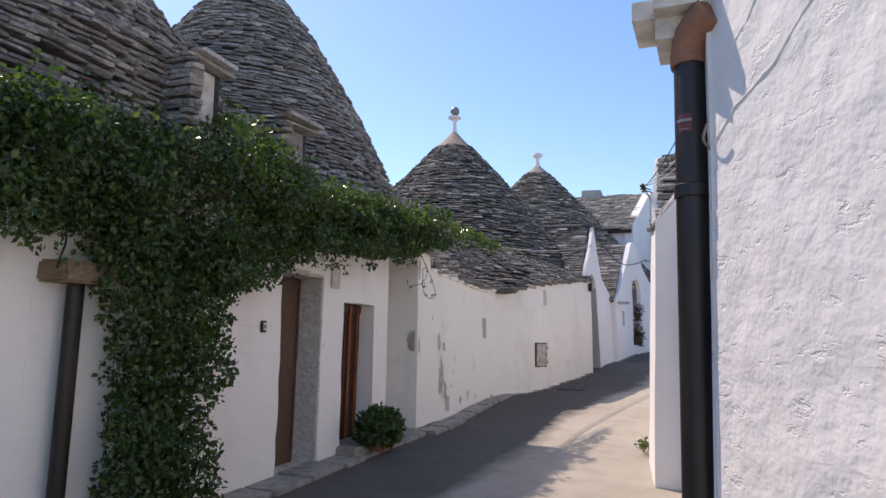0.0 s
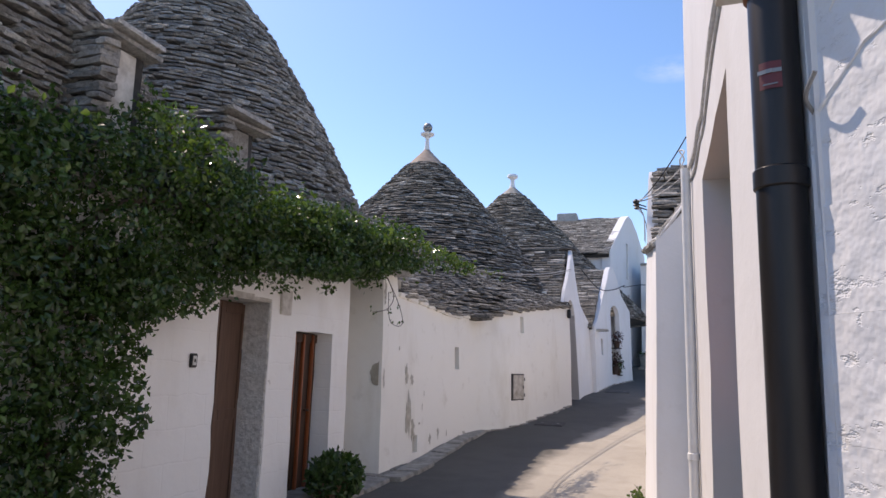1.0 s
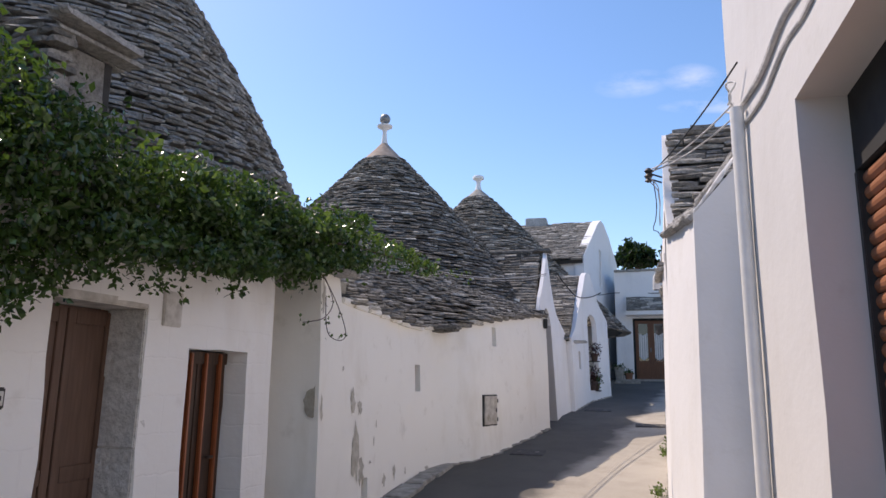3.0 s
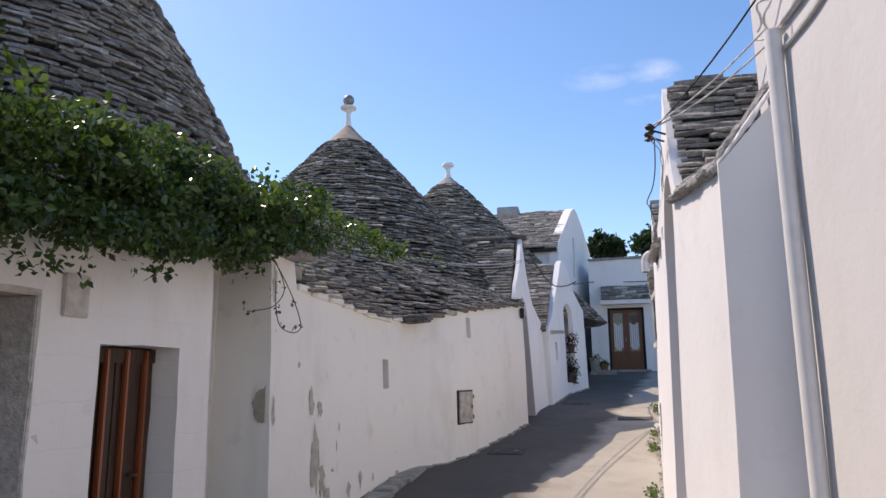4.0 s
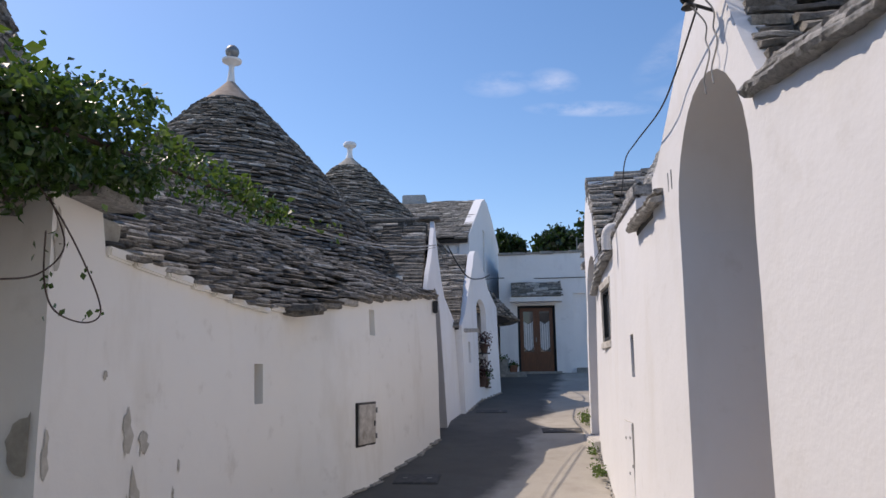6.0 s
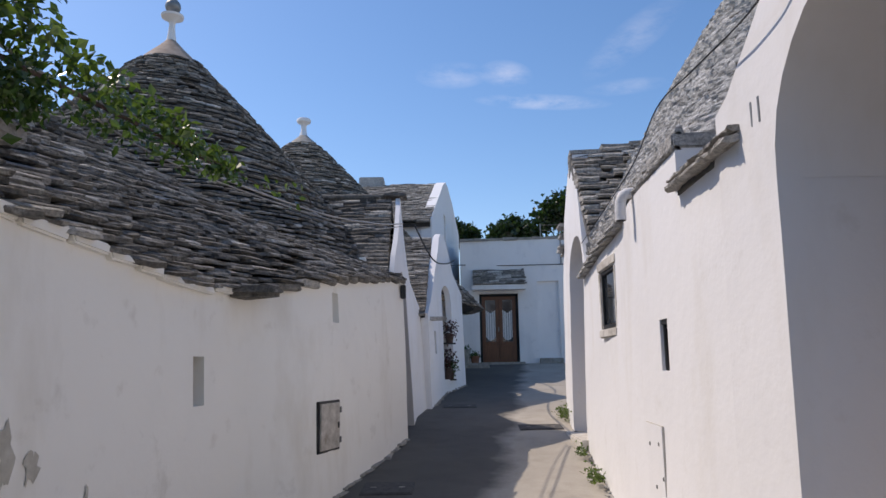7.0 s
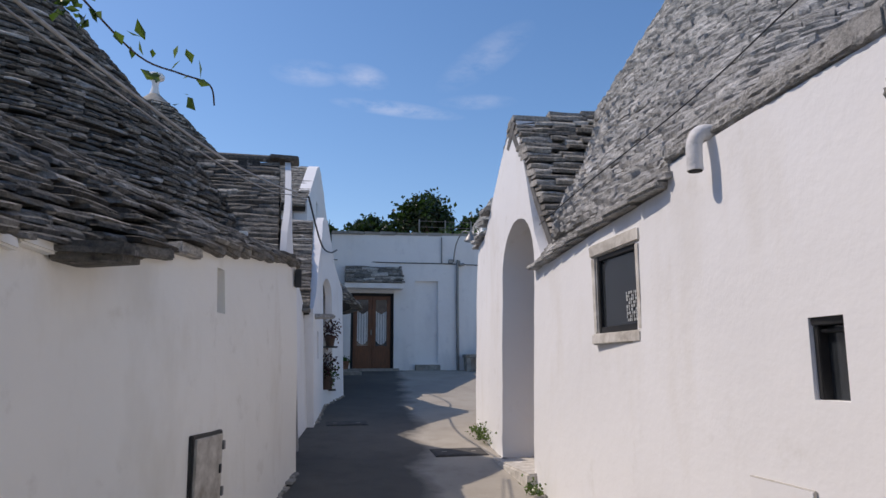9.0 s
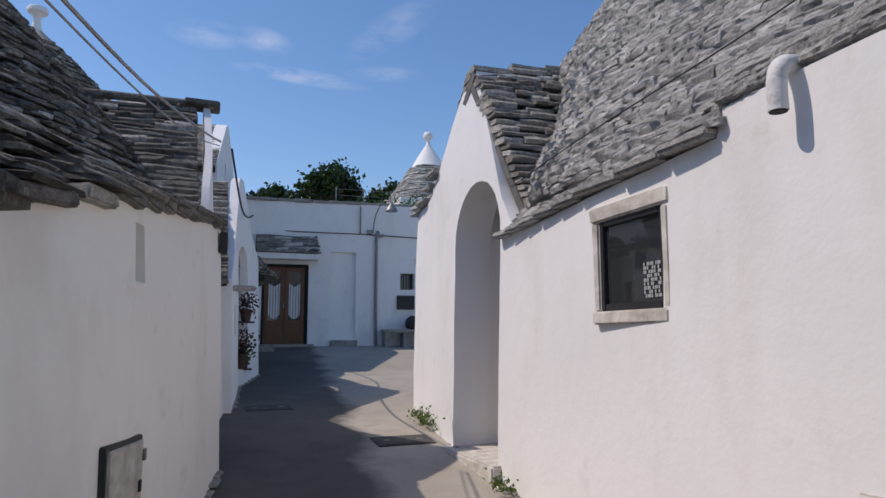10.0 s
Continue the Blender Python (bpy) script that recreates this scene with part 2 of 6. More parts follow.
# Near-black put in for the shade behind planks, panes and shutter.
M_DARK = varied("recess_shade_black", (0.012, 0.012, 0.013), (0.03, 0.03, 0.03), 6, 0.9)
M_PIPE = varied("dark_brown_iron", (0.012, 0.010, 0.010), (0.032, 0.026, 0.024), 10, 0.38, 0.3, (1, 1, 0.2))
M_WPIPE = varied("white_painted_pipe", (0.70, 0.69, 0.67), (0.80, 0.79, 0.77), 8, 0.6)
M_TERRA = varied("terracotta", (0.20, 0.09, 0.055), (0.33, 0.16, 0.10), 9, 0.9)
M_TERRA_DARK = varied("dark_terracotta", (0.05, 0.032, 0.026), (0.11, 0.066, 0.05), 9, 0.9)
M_TIMBER = varied("weathered_timber", (0.14, 0.09, 0.055), (0.30, 0.22, 0.14), 10, 0.9, 0, (0.4, 4, 4), 0.6, 0.01)
M_BARK = varied("vine_bark", (0.05, 0.03, 0.025), (0.11, 0.075, 0.055), 20, 0.9)
M_CABLE = varied("black_cable", (0.012, 0.012, 0.013), (0.03, 0.03, 0.03), 20, 0.6)
M_CABLEW = varied("pale_cable", (0.30, 0.29, 0.28), (0.46, 0.45, 0.43), 20, 0.7)
M_GREYMETAL = varied("grey_metal", (0.20, 0.20, 0.20), (0.32, 0.32, 0.31), 10, 0.5, 0.6)
M_HATCH = varied("rusty_painted_hatch", (0.30, 0.26, 0.21), (0.66, 0.62, 0.56), 8, 0.75, 0, None, 0.3, 0.004)
M_LEAF = leaf_mat("vine_leaf", (0.015, 0.032, 0.012), (0.058, 0.105, 0.030))
M_LEAF2 = leaf_mat("young_leaf", (0.03, 0.058, 0.016), (0.095, 0.145, 0.04))
M_WEED = leaf_mat("weed_leaf", (0.03, 0.055, 0.015), (0.09, 0.13, 0.04))
M_PINE = leaf_mat("pine_needles", (0.008, 0.018, 0.008), (0.022, 0.044, 0.016))
M_FLOWER = leaf_mat("dark_red_flower", (0.025, 0.018, 0.018), (0.085, 0.035, 0.042))
M_GLASS = glass("window_glass")
M_CURTAIN = varied("white_curtain", (0.55, 0.55, 0.54), (0.75, 0.75, 0.74), 12, 0.9, 0, (6, 6, 0.3))
M_RED = varied("red_sticker", (0.10, 0.014, 0.018), (0.14, 0.024, 0.026), 5, 0.5)
M_IRON = varied("dull_cast_iron", (0.045, 0.043, 0.042), (0.09, 0.086, 0.082), 14, 0.9, 0, None, 0.5, 0.004)
M_BLACKP = varied("black_plastic", (0.015, 0.015, 0.016), (0.03, 0.03, 0.03), 9, 0.5)
M_WHITEP = varied("white_plastic", (0.6, 0.6, 0.58), (0.72, 0.71, 0.69), 9, 0.5)
M_GREYWOOD = varied("grey_painted_wood", (0.36, 0.38, 0.38), (0.5, 0.52, 0.51), 9, 0.6, 0, (3, 3, 0.2))


# ---------------- building helpers ----------------
def ground_z(y):
    """Height of the street, which climbs away from the start."""
    return float(np.interp(y, (-400, -10, 0, 5, 10.7, 14, 18, 24, 30.5, 34, 45, 900), (-2, -0.45, 0, 0.22, 0.47, 0.74, 1.1, 1.55, 2.04, 2.15, 2.2, 2.2)))


def mesh_of(name, verts, faces, mat, smooth=False, angle=40):
    me = bpy.data.meshes.new(name)
    me.from_pydata([tuple(v) for v in verts], [], faces)
    me.materials.append(mat)
    me.update()
    if smooth:
        me.shade_smooth()
        me.set_sharp_from_angle(angle=radians(angle))
    return me


def thing(name, label, category, at=(0, 0, 0), group="", kind=""):
    e = new(name)
    e.location = at
    e.empty_display_size = 0.2
    return tagged(e, label, category, group, kind)


def adopt(ob, parent):
    """ob, built in world coordinates, becomes a part of parent."""
    if parent is not None:
        base = parent
        m = Matrix.Identity(4)
        while base is not None:
            m = base.matrix_basis @ m
            base = base.parent
        ob.parent = parent
        ob.matrix_basis = m.inverted() @ ob.matrix_basis
    return ob


def part(name, bm, mat, parent, label="", smooth=False, angle=40):
    """A bmesh in world coordinates as one mesh object under a thing or a part."""
    bmesh.ops.recalc_face_normals(bm, faces=bm.faces)
    me = bpy.data.meshes.new(name)
    bm.to_mesh(me)
    bm.free()
    me.materials.append(mat)
    if smooth:
        me.shade_smooth()
        me.set_sharp_from_angle(angle=radians(angle))
    ob = new(name, me)
    adopt(ob, parent)
    return tagged(ob, label)


def box(bm, lo, hi, bevel=0.0, m=None, jitter=0.0, rng=None):
    """Adds a box with its corners at lo and hi, its edges bevelled."""
    c = [(a + b) / 2 for a, b in zip(lo, hi)]
    s = [abs(b - a) for a, b in zip(lo, hi)]
    got = bmesh.ops.create_cube(bm, size=1.0, matrix=Matrix.Translation(c) @ Matrix.Diagonal((*s, 1)))
    vs = got["verts"]
    if jitter:
        for v in vs:
            v.co += Vector([(rng or random).uniform(-jitter, jitter) for _ in range(3)])
    if bevel:
        es = list({e for v in vs for e in v.link_edges})
        r = bmesh.ops.bevel(bm, geom=es, offset=bevel, segments=2, affect="EDGES", clamp_overlap=True)
        vs = list({v for f in r["faces"] for v in f.verts} | {v for v in vs if v.is_valid})
    if m is not None:
        bmesh.ops.transform(bm, matrix=m, verts=[v for v in vs if v.is_valid])
    return bm


def boxpart(name, lo, hi, mat, parent, label="", bevel=0.008, m=None, jitter=0.0):
    return part(name, box(bmesh.new(), lo, hi, bevel, m, jitter), mat, parent, label)


def lathe(name, profile, at, mat, parent, label="", seg=24):
    """A turned body: profile of (radius, height) about the vertical at a place."""
    vs, fs = [], []
    for r, z in profile:
        for k in range(seg):
            a = 2 * math.pi * k / seg
            vs.append((at[0] + r * math.cos(a), at[1] + r * math.sin(a), at[2] + z))
    for i in range(len(profile) - 1):
        for k in range(seg):
            k2 = (k + 1) % seg
            fs.append((i * seg + k, i * seg + k2, (i + 1) * seg + k2, (i + 1) * seg + k))
    fs += [tuple(reversed(range(seg))), tuple((len(profile) - 1) * seg + k for k in range(seg))]
    ob = new(name, mesh_of(name, vs, fs, mat, True, 45))
    adopt(ob, parent)
    return tagged(ob, label)


def tube(name, pts, r, mat, parent=None, label="", seg=8, smooth_path=True):
    """A round bar or cable along points."""
    P = [Vector(p) for p in pts]
    if smooth_path and len(P) > 2:
        Q = []
        for i in range(len(P) - 1):
            a, b, c, d = P[max(i - 1, 0)], P[i], P[i + 1], P[min(i + 2, len(P) - 1)]
            for k in range(6):
                t = k / 6
                Q.append(0.5 * ((2 * b) + (c - a) * t + (2 * a - 5 * b + 4 * c - d) * t * t + (3 * b - a - 3 * c + d) * t ** 3))
        P = Q + [P[-1]]
    vs, fs = [], []
    up = Vector((0.31, 0.17, 0.93))
    for i, p in enumerate(P):
        d = (P[min(i + 1, len(P) - 1)] - P[max(i - 1, 0)]).normalized()
        s = d.cross(up)
        s = s.normalized() if s.length > 1e-4 else Vector((1, 0, 0))
        t = d.cross(s).normalized()
        rr = r(i / (len(P) - 1)) if callable(r) else r
        vs += [p + rr * (math.cos(2 * math.pi * k / seg) * s + math.sin(2 * math.pi * k / seg) * t) for k in range(seg)]
    for i in range(len(P) - 1):
        for k in range(seg):
            k2 = (k + 1) % seg
            fs.append((i * seg + k, i * seg + k2, (i + 1) * seg + k2, (i + 1) * seg + k))
    fs += [tuple(range(seg)), tuple((len(P) - 1) * seg + k for k in reversed(range(seg)))]
    ob = new(name, mesh_of(name, vs, fs, mat, True, 60))
    if parent is not None:
        adopt(ob, parent)
    return tagged(ob, label)


def rect(u0, u1, z0, z1, n=1, wob=0.0, rng=None):
    """A hole's outline, with slightly uneven sides."""
    pts = []
    for a, b in (((u0, z0), (u1, z0)), ((u1, z0), (u1, z1)), ((u1, z1), (u0, z1)), ((u0, z1), (u0, z0))):
        k = max(1, int(max(abs(b[0] - a[0]), abs(b[1] - a[1])) / 0.2))
        for i in range(k):
            w = wob if 0 < i else 0
            r = rng or random
            pts.append((a[0] + (b[0] - a[0]) * i / k + r.uniform(-w, w), a[1] + (b[1] - a[1]) * i / k + r.uniform(-w, w)))
    return pts


def arch(u0, u1, z0, z1, rise=None):
    """A round-headed opening from z0 up to the crown at z1."""
    c, h = (u0 + u1) / 2, (u1 - u0) / 2
    rise = h if rise is None else rise
    zs = z1 - rise
    pts = [(u0, z0), (c, z0), (u1, z0)]
    k = max(2, int((zs - z0) / 0.25))
    pts += [(u1, z0 + (zs - z0) * i / k) for i in range(1, k)]
    pts += [(c + h * math.cos(a), zs + rise * math.sin(a)) for a in np.linspace(0, math.pi, 15)]
    pts += [(u0, zs - (zs - z0) * i / k) for i in range(1, k)]
    return pts


from mathutils import geometry as geo2d


def within(x, y, poly):
    odd = False
    for (x0, y0), (x1, y1) in zip(poly, poly[1:] + poly[:1]):
        if (y0 > y) != (y1 > y) and x < x0 + (y - y0) * (x1 - x0) / (y1 - y0):
            odd = not odd
    return odd


class Wall:
    """A plastered wall along a plan line: (u, x, y) rows; side +1 faces to the right of the way it runs."""

    def __init__(self, line, side, batter=0.02, wave=0.02, zref=3.0):
        self.u, self.x, self.y = (np.array(c, float) for c in zip(*line))
        self.side, self.batter, self.wave, self.zref = side, batter, wave, zref

    def at(self, u, z, depth=0.0, rough=True):
        e = 0.02
        x0, y0 = np.interp(u - e, self.u, self.x), np.interp(u - e, self.u, self.y)
        x1, y1 = np.interp(u + e, self.u, self.x), np.interp(u + e, self.u, self.y)
        t = Vector((x1 - x0, y1 - y0, 0))
        t = t.normalized() if t.length > 1e-6 else Vector((0, 1, 0))
        o = self.side * Vector((t.y, -t.x, 0))
        p = Vector((np.interp(u, self.u, self.x), np.interp(u, self.u, self.y), z))
        d = self.batter * (self.zref - z) - depth
        if rough:
            d += self.wave * noise.noise(p * 0.8) + 0.3 * self.wave * noise.noise(p * 3.1)
        return p + o * d

    def build(self, name, mat, parent, top, holes=(), thick=0.4, low=None, step=0.22, label=""):
        u0, u1 = top[0][0], top[-1][0]
        tu, tz = [p[0] for p in top], [p[1] for p in top]
        base = low or (lambda u: ground_z(float(np.interp(u, self.u, self.y))) - 0.4)
        out = []
        n = max(2, int((u1 - u0) / step))
        us = [u0 + (u1 - u0) * i / n for i in range(n + 1)]
        out += [(u, base(u)) for u in us]
        zt = tz[-1]
        k = max(1, int((zt - base(u1)) / 0.4))
        out += [(u1, base(u1) + (zt - base(u1)) * i / k) for i in range(1, k)]
        tops = sorted({round(u, 4) for u in us} | {round(u, 4) for u in tu}, reverse=True)
        out += [(u, float(np.interp(u, tu, tz))) for u in tops]
        k = max(1, int((tz[0] - base(u0)) / 0.4))
        out += [(u0, tz[0] - (tz[0] - base(u0)) * i / k) for i in range(1, k)]
        vs = list(out)
        es = [(i, (i + 1) % len(out)) for i in range(len(out))]
        for h in holes:
            s = len(vs)
            vs += h
            es += [(s + i, s + (i + 1) % len(h)) for i in range(len(h))]
        for u in np.arange(u0 + step / 2, u1, step):
            z = base(u) + step / 2
            while z < float(np.interp(u, tu, tz)) - 0.08:
                inside = False
                for h in holes:
                    hu, hz = [p[0] for p in h], [p[1] for p in h]
                    if min(hu) - 0.05 < u < max(hu) + 0.05 and min(hz) - 0.05 < z < max(hz) + 0.05:
                        inside = True
                if not inside:
                    vs.append((float(u), float(z)))
                z += step
        r = geo2d.delaunay_2d_cdt([Vector(v) for v in vs], es, [], 1, 1e-5)
        v2, f2 = r[0], []
        for f in r[2]:
            c = (v2[f[0]] + v2[f[1]] + v2[f[2]]) / 3
            if not any(within(c.x, c.y, h) for h in holes):
                f2.append(f)
        n2 = len(v2)
        V = [self.at(v.x, v.y) for v in v2] + [self.at(v.x, v.y, thick, False) for v in v2]
        F, count = [], {}
        for f in f2:
            F += [tuple(f), tuple(n2 + i for i in reversed(f))]
            for a, b in ((f[0], f[1]), (f[1], f[2]), (f[2], f[0])):
                key = (min(a, b), max(a, b))
                count[key] = None if key in count else (a, b)
        for e in count.values():
            if e:
                F.append((e[1], e[0], n2 + e[0], n2 + e[1]))
        bm = bmesh.new()
        bvs = [bm.verts.new(v) for v in V]
        for f in F:
            try:
                bm.faces.new([bvs[i] for i in f])
            except ValueError:
                pass
        bmesh.ops.delete(bm, geom=[v for v in bm.verts if not v.link_faces], context="VERTS")
        return part(name, bm, mat, parent, label, True, 35)


# rough slabs, six shapes about a unit box: x along the course, y outwards, z up
def slab_shapes():
    rng = random.Random(5)
    out = []
    for _ in range(6):
        vs, fs = [], []
        for i, x in enumerate((-0.5, -0.12, 0.2, 0.5)):
            edge = 0.94 if i in (0, 3) else 1.0
            zs = rng.uniform(-0.12, 0.10)
            q = [rng.uniform(-0.025, 0.025) for _ in range(3)]
            vs += [(x, -0.5, -0.5), (x + q[0], -0.5, 0.5 + zs), (x + q[1], (0.33 + rng.uniform(-0.08, 0.06)) * edge, 0.5 * edge + zs),
                   (x + q[2], (0.48 + rng.uniform(-0.04, 0.03)) * edge, 0.10 + rng.uniform(-0.2, 0.2)),
                   (x + q[1], (0.46 + rng.uniform(-0.05, 0.03)) * edge, -0.48 * edge + rng.uniform(-0.03, 0.08))]
        for i in range(3):
            for k in range(5):
                k2 = (k + 1) % 5
                fs.append((i * 5 + k, (i + 1) * 5 + k, (i + 1) * 5 + k2, i * 5 + k2))
        fs += [(0, 1, 2, 3, 4), (19, 18, 17, 16, 15)]
        out.append((np.array(vs), fs))
    return out


SLABS = slab_shapes()
SLAB_MESH = {}


def slab_mesh(i, mat, name):
    key = (i, mat.name, name)
    if key not in SLAB_MESH:
        SLAB_MESH[key] = mesh_of(name, SLABS[i][0], SLABS[i][1], mat)
    return SLAB_MESH[key]


LATE = []


def lay(courses, mat, parent, rng, length=(0.22, 0.55), thick=0.075, depth=0.26, near=None, limit=260, out=0.5, tilt=5, jut=0.03):
    """Lays rough slabs along courses, each a list of (place, outward) with slabs between; those in the stretch
    near(place) become single stones under parent, the rest one joined part."""
    stones = []
    for pts in courses:
        P = [Vector(p) for p, _ in pts]
        N = [Vector(n) for _, n in pts]
        S = [0.0]
        for a, b in zip(P, P[1:]):
            S.append(S[-1] + (b - a).length)
        s = rng.uniform(-0.3, 0.0) if (P[0] - P[-1]).length < 0.01 else 0.0
        xs, ys, zs = ([p[i] for p in P] for i in range(3))
        nx, ny = [n.x for n in N], [n.y for n in N]
        while s < S[-1]:
            w = rng.uniform(*length)
            c = min(max(s + w / 2, 0.0), S[-1])
            if s + w > S[-1] + 0.08:
                w = max(0.1, S[-1] + 0.03 - s)
                c = min(S[-1], s + w / 2)
            p = Vector((np.interp(c, S, xs), np.interp(c, S, ys), np.interp(c, S, zs)))
            o = Vector((np.interp(c, S, nx), np.interp(c, S, ny), 0)).normalized()
            along = Vector((-o.y, o.x, 0))
            h = thick * rng.uniform(0.75, 1.25)
            d = depth * rng.uniform(0.85, 1.15)
            p = p + o * (rng.uniform(-jut, jut) + d * (out - 0.5)) + Vector((0, 0, rng.uniform(-0.012, 0.012)))
            R = Matrix((along, o, Vector((0, 0, 1)))).transposed().to_4x4()
            R = R @ Euler((radians(-tilt + rng.uniform(-4, 4)), radians(rng.uniform(-1.6, 1.6)), radians(rng.uniform(-1.2, 1.2) / w))).to_matrix().to_4x4()
            stones.append((Matrix.Translation(p) @ R @ Matrix.Diagonal((w * 1.02, d, h, 1)), rng.randrange(6)))
            s += w
    single, rest = [], []
    for st in stones:
        if near and len(single) < limit and near(st[0].translation):
            single.append(st)
        else:
            rest.append(st)
    V, F, base = [], [], 0
    for m, i in rest:
        a = np.array(m)
        V.append(SLABS[i][0] @ a[:3, :3].T + a[:3, 3])
        F += [tuple(base + k for k in f) for f in SLABS[i][1]]
        base += len(SLABS[i][0])
    if V:
        ob = new("slab_roofing", mesh_of("slab_roofing", np.concatenate(V).tolist(), F, mat))
        adopt(ob, parent)
        tagged(ob, kind="stuff")
    LATE.append((single, mat, parent))


def mortar(name, path, out, rout, rup, mat, parent, seed, label="", step=0.02):
    """A lumpy, ragged band of mortar and small stones along a path."""
    P = [Vector(p) for p in path]
    S = [0.0]
    for a, b in zip(P, P[1:]):
        S.append(S[-1] + (b - a).length)
    o, up = Vector(out).normalized(), Vector((0, 0, 1))
    n = max(4, int(S[-1] / step))
    vs, fs, k = [], [], 10
    for i in range(n + 1):
        s = S[-1] * i / n
        p = Vector([float(np.interp(s, S, [q[j] for q in P])) for j in range(3)])
        for j in range(k):
            a = 2 * math.pi * j / k
            big = noise.noise(Vector((s * 6 + seed, 0.8 * math.cos(a), 0.8 * math.sin(a))))
            small = noise.noise(Vector((s * 26 + seed, 2.2 * math.cos(a), 2.2 * math.sin(a) + 7)))
            f = 1 + 0.65 * big + 0.45 * small
            vs.append(p + o * (rout * f * math.cos(a)) + up * (rup * f * math.sin(a)))
    for i in range(n):
        for j in range(k):
            j2 = (j + 1) % k
            fs.append((i * k + j, i * k + j2, (i + 1) * k + j2, (i + 1) * k + j))
    fs += [tuple(reversed(range(k))), tuple(n * k + j for j in range(k))]
    ob = adopt(new(name, mesh_of(name, [tuple(v) for v in vs], fs, mat)), parent)
    return tagged(ob, label)


def place_single_stones():
    for single, mat, parent in LATE:
        for m, i in single:
            ob = new("stone_slab", slab_mesh(i, mat, "stone_slab"))
            ob.matrix_basis = m
            adopt(ob, parent)


def cone_courses(cx, cy, prof, square=None, step=0.085, wob=0.03, clip=None):
    """Rings up a trullo cone. prof: (height, radius) rows; square: (half x, half y) of a base that turns round higher up, with how far."""
    zs, rs = zip(*prof)
    out, z = [], zs[0]
    while z < zs[-1]:
        r = float(np.interp(z, zs, rs))
        f = (z - zs[0]) / (zs[-1] - zs[0])
        pts = []
        for a in np.linspace(0, 2 * math.pi, 49):
            ca, sa = math.cos(a), math.sin(a)
            rr = r
            if square:
                q = 1 / max(abs(ca) / square[0], abs(sa) / square[1])
                k = max(0.0, 1 - f / square[2]) ** 1.3
                rr = r + (min(q, square[3]) - float(rs[0])) * k if q > rs[0] else r + (q - float(rs[0])) * k
            rr += wob * noise.noise(Vector((cx + 2 * ca, cy + 2 * sa, z * 0.7)))
            x, y = cx + rr * ca, cy + rr * sa
            pts.append(((clip(x, y, z) if clip else x, y, z), (ca, sa, 0)))
        for i in range(49):
            a, c = pts[i - 1 if i else 47][0], pts[i + 1 if i < 48 else 1][0]
            t = Vector((c[1] - a[1], a[0] - c[0], 0))
            if t.length > 1e-5:
                pts[i] = (pts[i][0], tuple(t.normalized()))
        out.append(pts)
        z += step * (1.0 + 0.12 * math.sin(z * 17))
    return out


def core_from(courses, name, parent, mat, inset=0.09, label=""):
    """The dark body under the slabs of a closed roof."""
    vs, fs = [], []
    sub = courses[::4] + [courses[-1]]
    n = len(sub[0]) - 1
    for c in sub:
        for p, o in c[:-1]:
            vs.append((p[0] - inset * o[0], p[1] - inset * o[1], p[2]))
    for i in range(len(sub) - 1):
        for k in range(n):
            k2 = (k + 1) % n
            fs.append((i * n + k, i * n + k2, (i + 1) * n + k2, (i + 1) * n + k))
    fs.append(tuple((len(sub) - 1) * n + k for k in range(n)))
    fs.append(tuple(reversed(range(n))))
    ob = new(name, mesh_of(name, vs, fs, mat))
    adopt(ob, parent)
    return tagged(ob, label)


def plane_courses(ridge0, ridge1, eave0, eave1, step=0.10, rag=0.0, rng=None):
    """Courses of a flat roof slope from its eave up to its ridge, both given by their ends."""
    r0, r1, e0, e1 = Vector(ridge0), Vector(ridge1), Vector(eave0), Vector(eave1)
    n = max(2, int((r0 - e0).length / step))
    out = []
    for i in range(n):
        t = i / n
        a, b = e0.lerp(r0, t), e1.lerp(r1, t)
        fall = (e0 + e1 - r0 - r1)
        o = Vector((fall.x, fall.y, 0)).normalized()
        along = b - a
        o = (o - along.normalized() * o.dot(along.normalized()))
        o.z = 0
        o.normalize()
        if rag and rng:
            a = a + along.normalized() * rng.uniform(0, rag)
        out.append([(a, o), (a.lerp(b, 0.5), o), (b, o)])
    return out


def slope_core(name, pts, parent, mat, thick=0.12, label=""):
    """The body under a flat roof slope, from its four corners."""
    P = [Vector(p) for p in pts]
    n = (P[1] - P[0]).cross(P[2] - P[0]).normalized()
    if n.z < 0:
        n = -n
    bm = bmesh.new()
    a = [bm.verts.new(p - n * 0.07) for p in P]
    b = [bm.verts.new(p - n * (0.07 + thick)) for p in P]
    bm.faces.new(a)
    bm.faces.new(list(reversed(b)))
    for i in range(4):
        j = (i + 1) % 4
        bm.faces.new((a[j], a[i], b[i], b[j]))
    return part(name, bm, mat, parent, label)


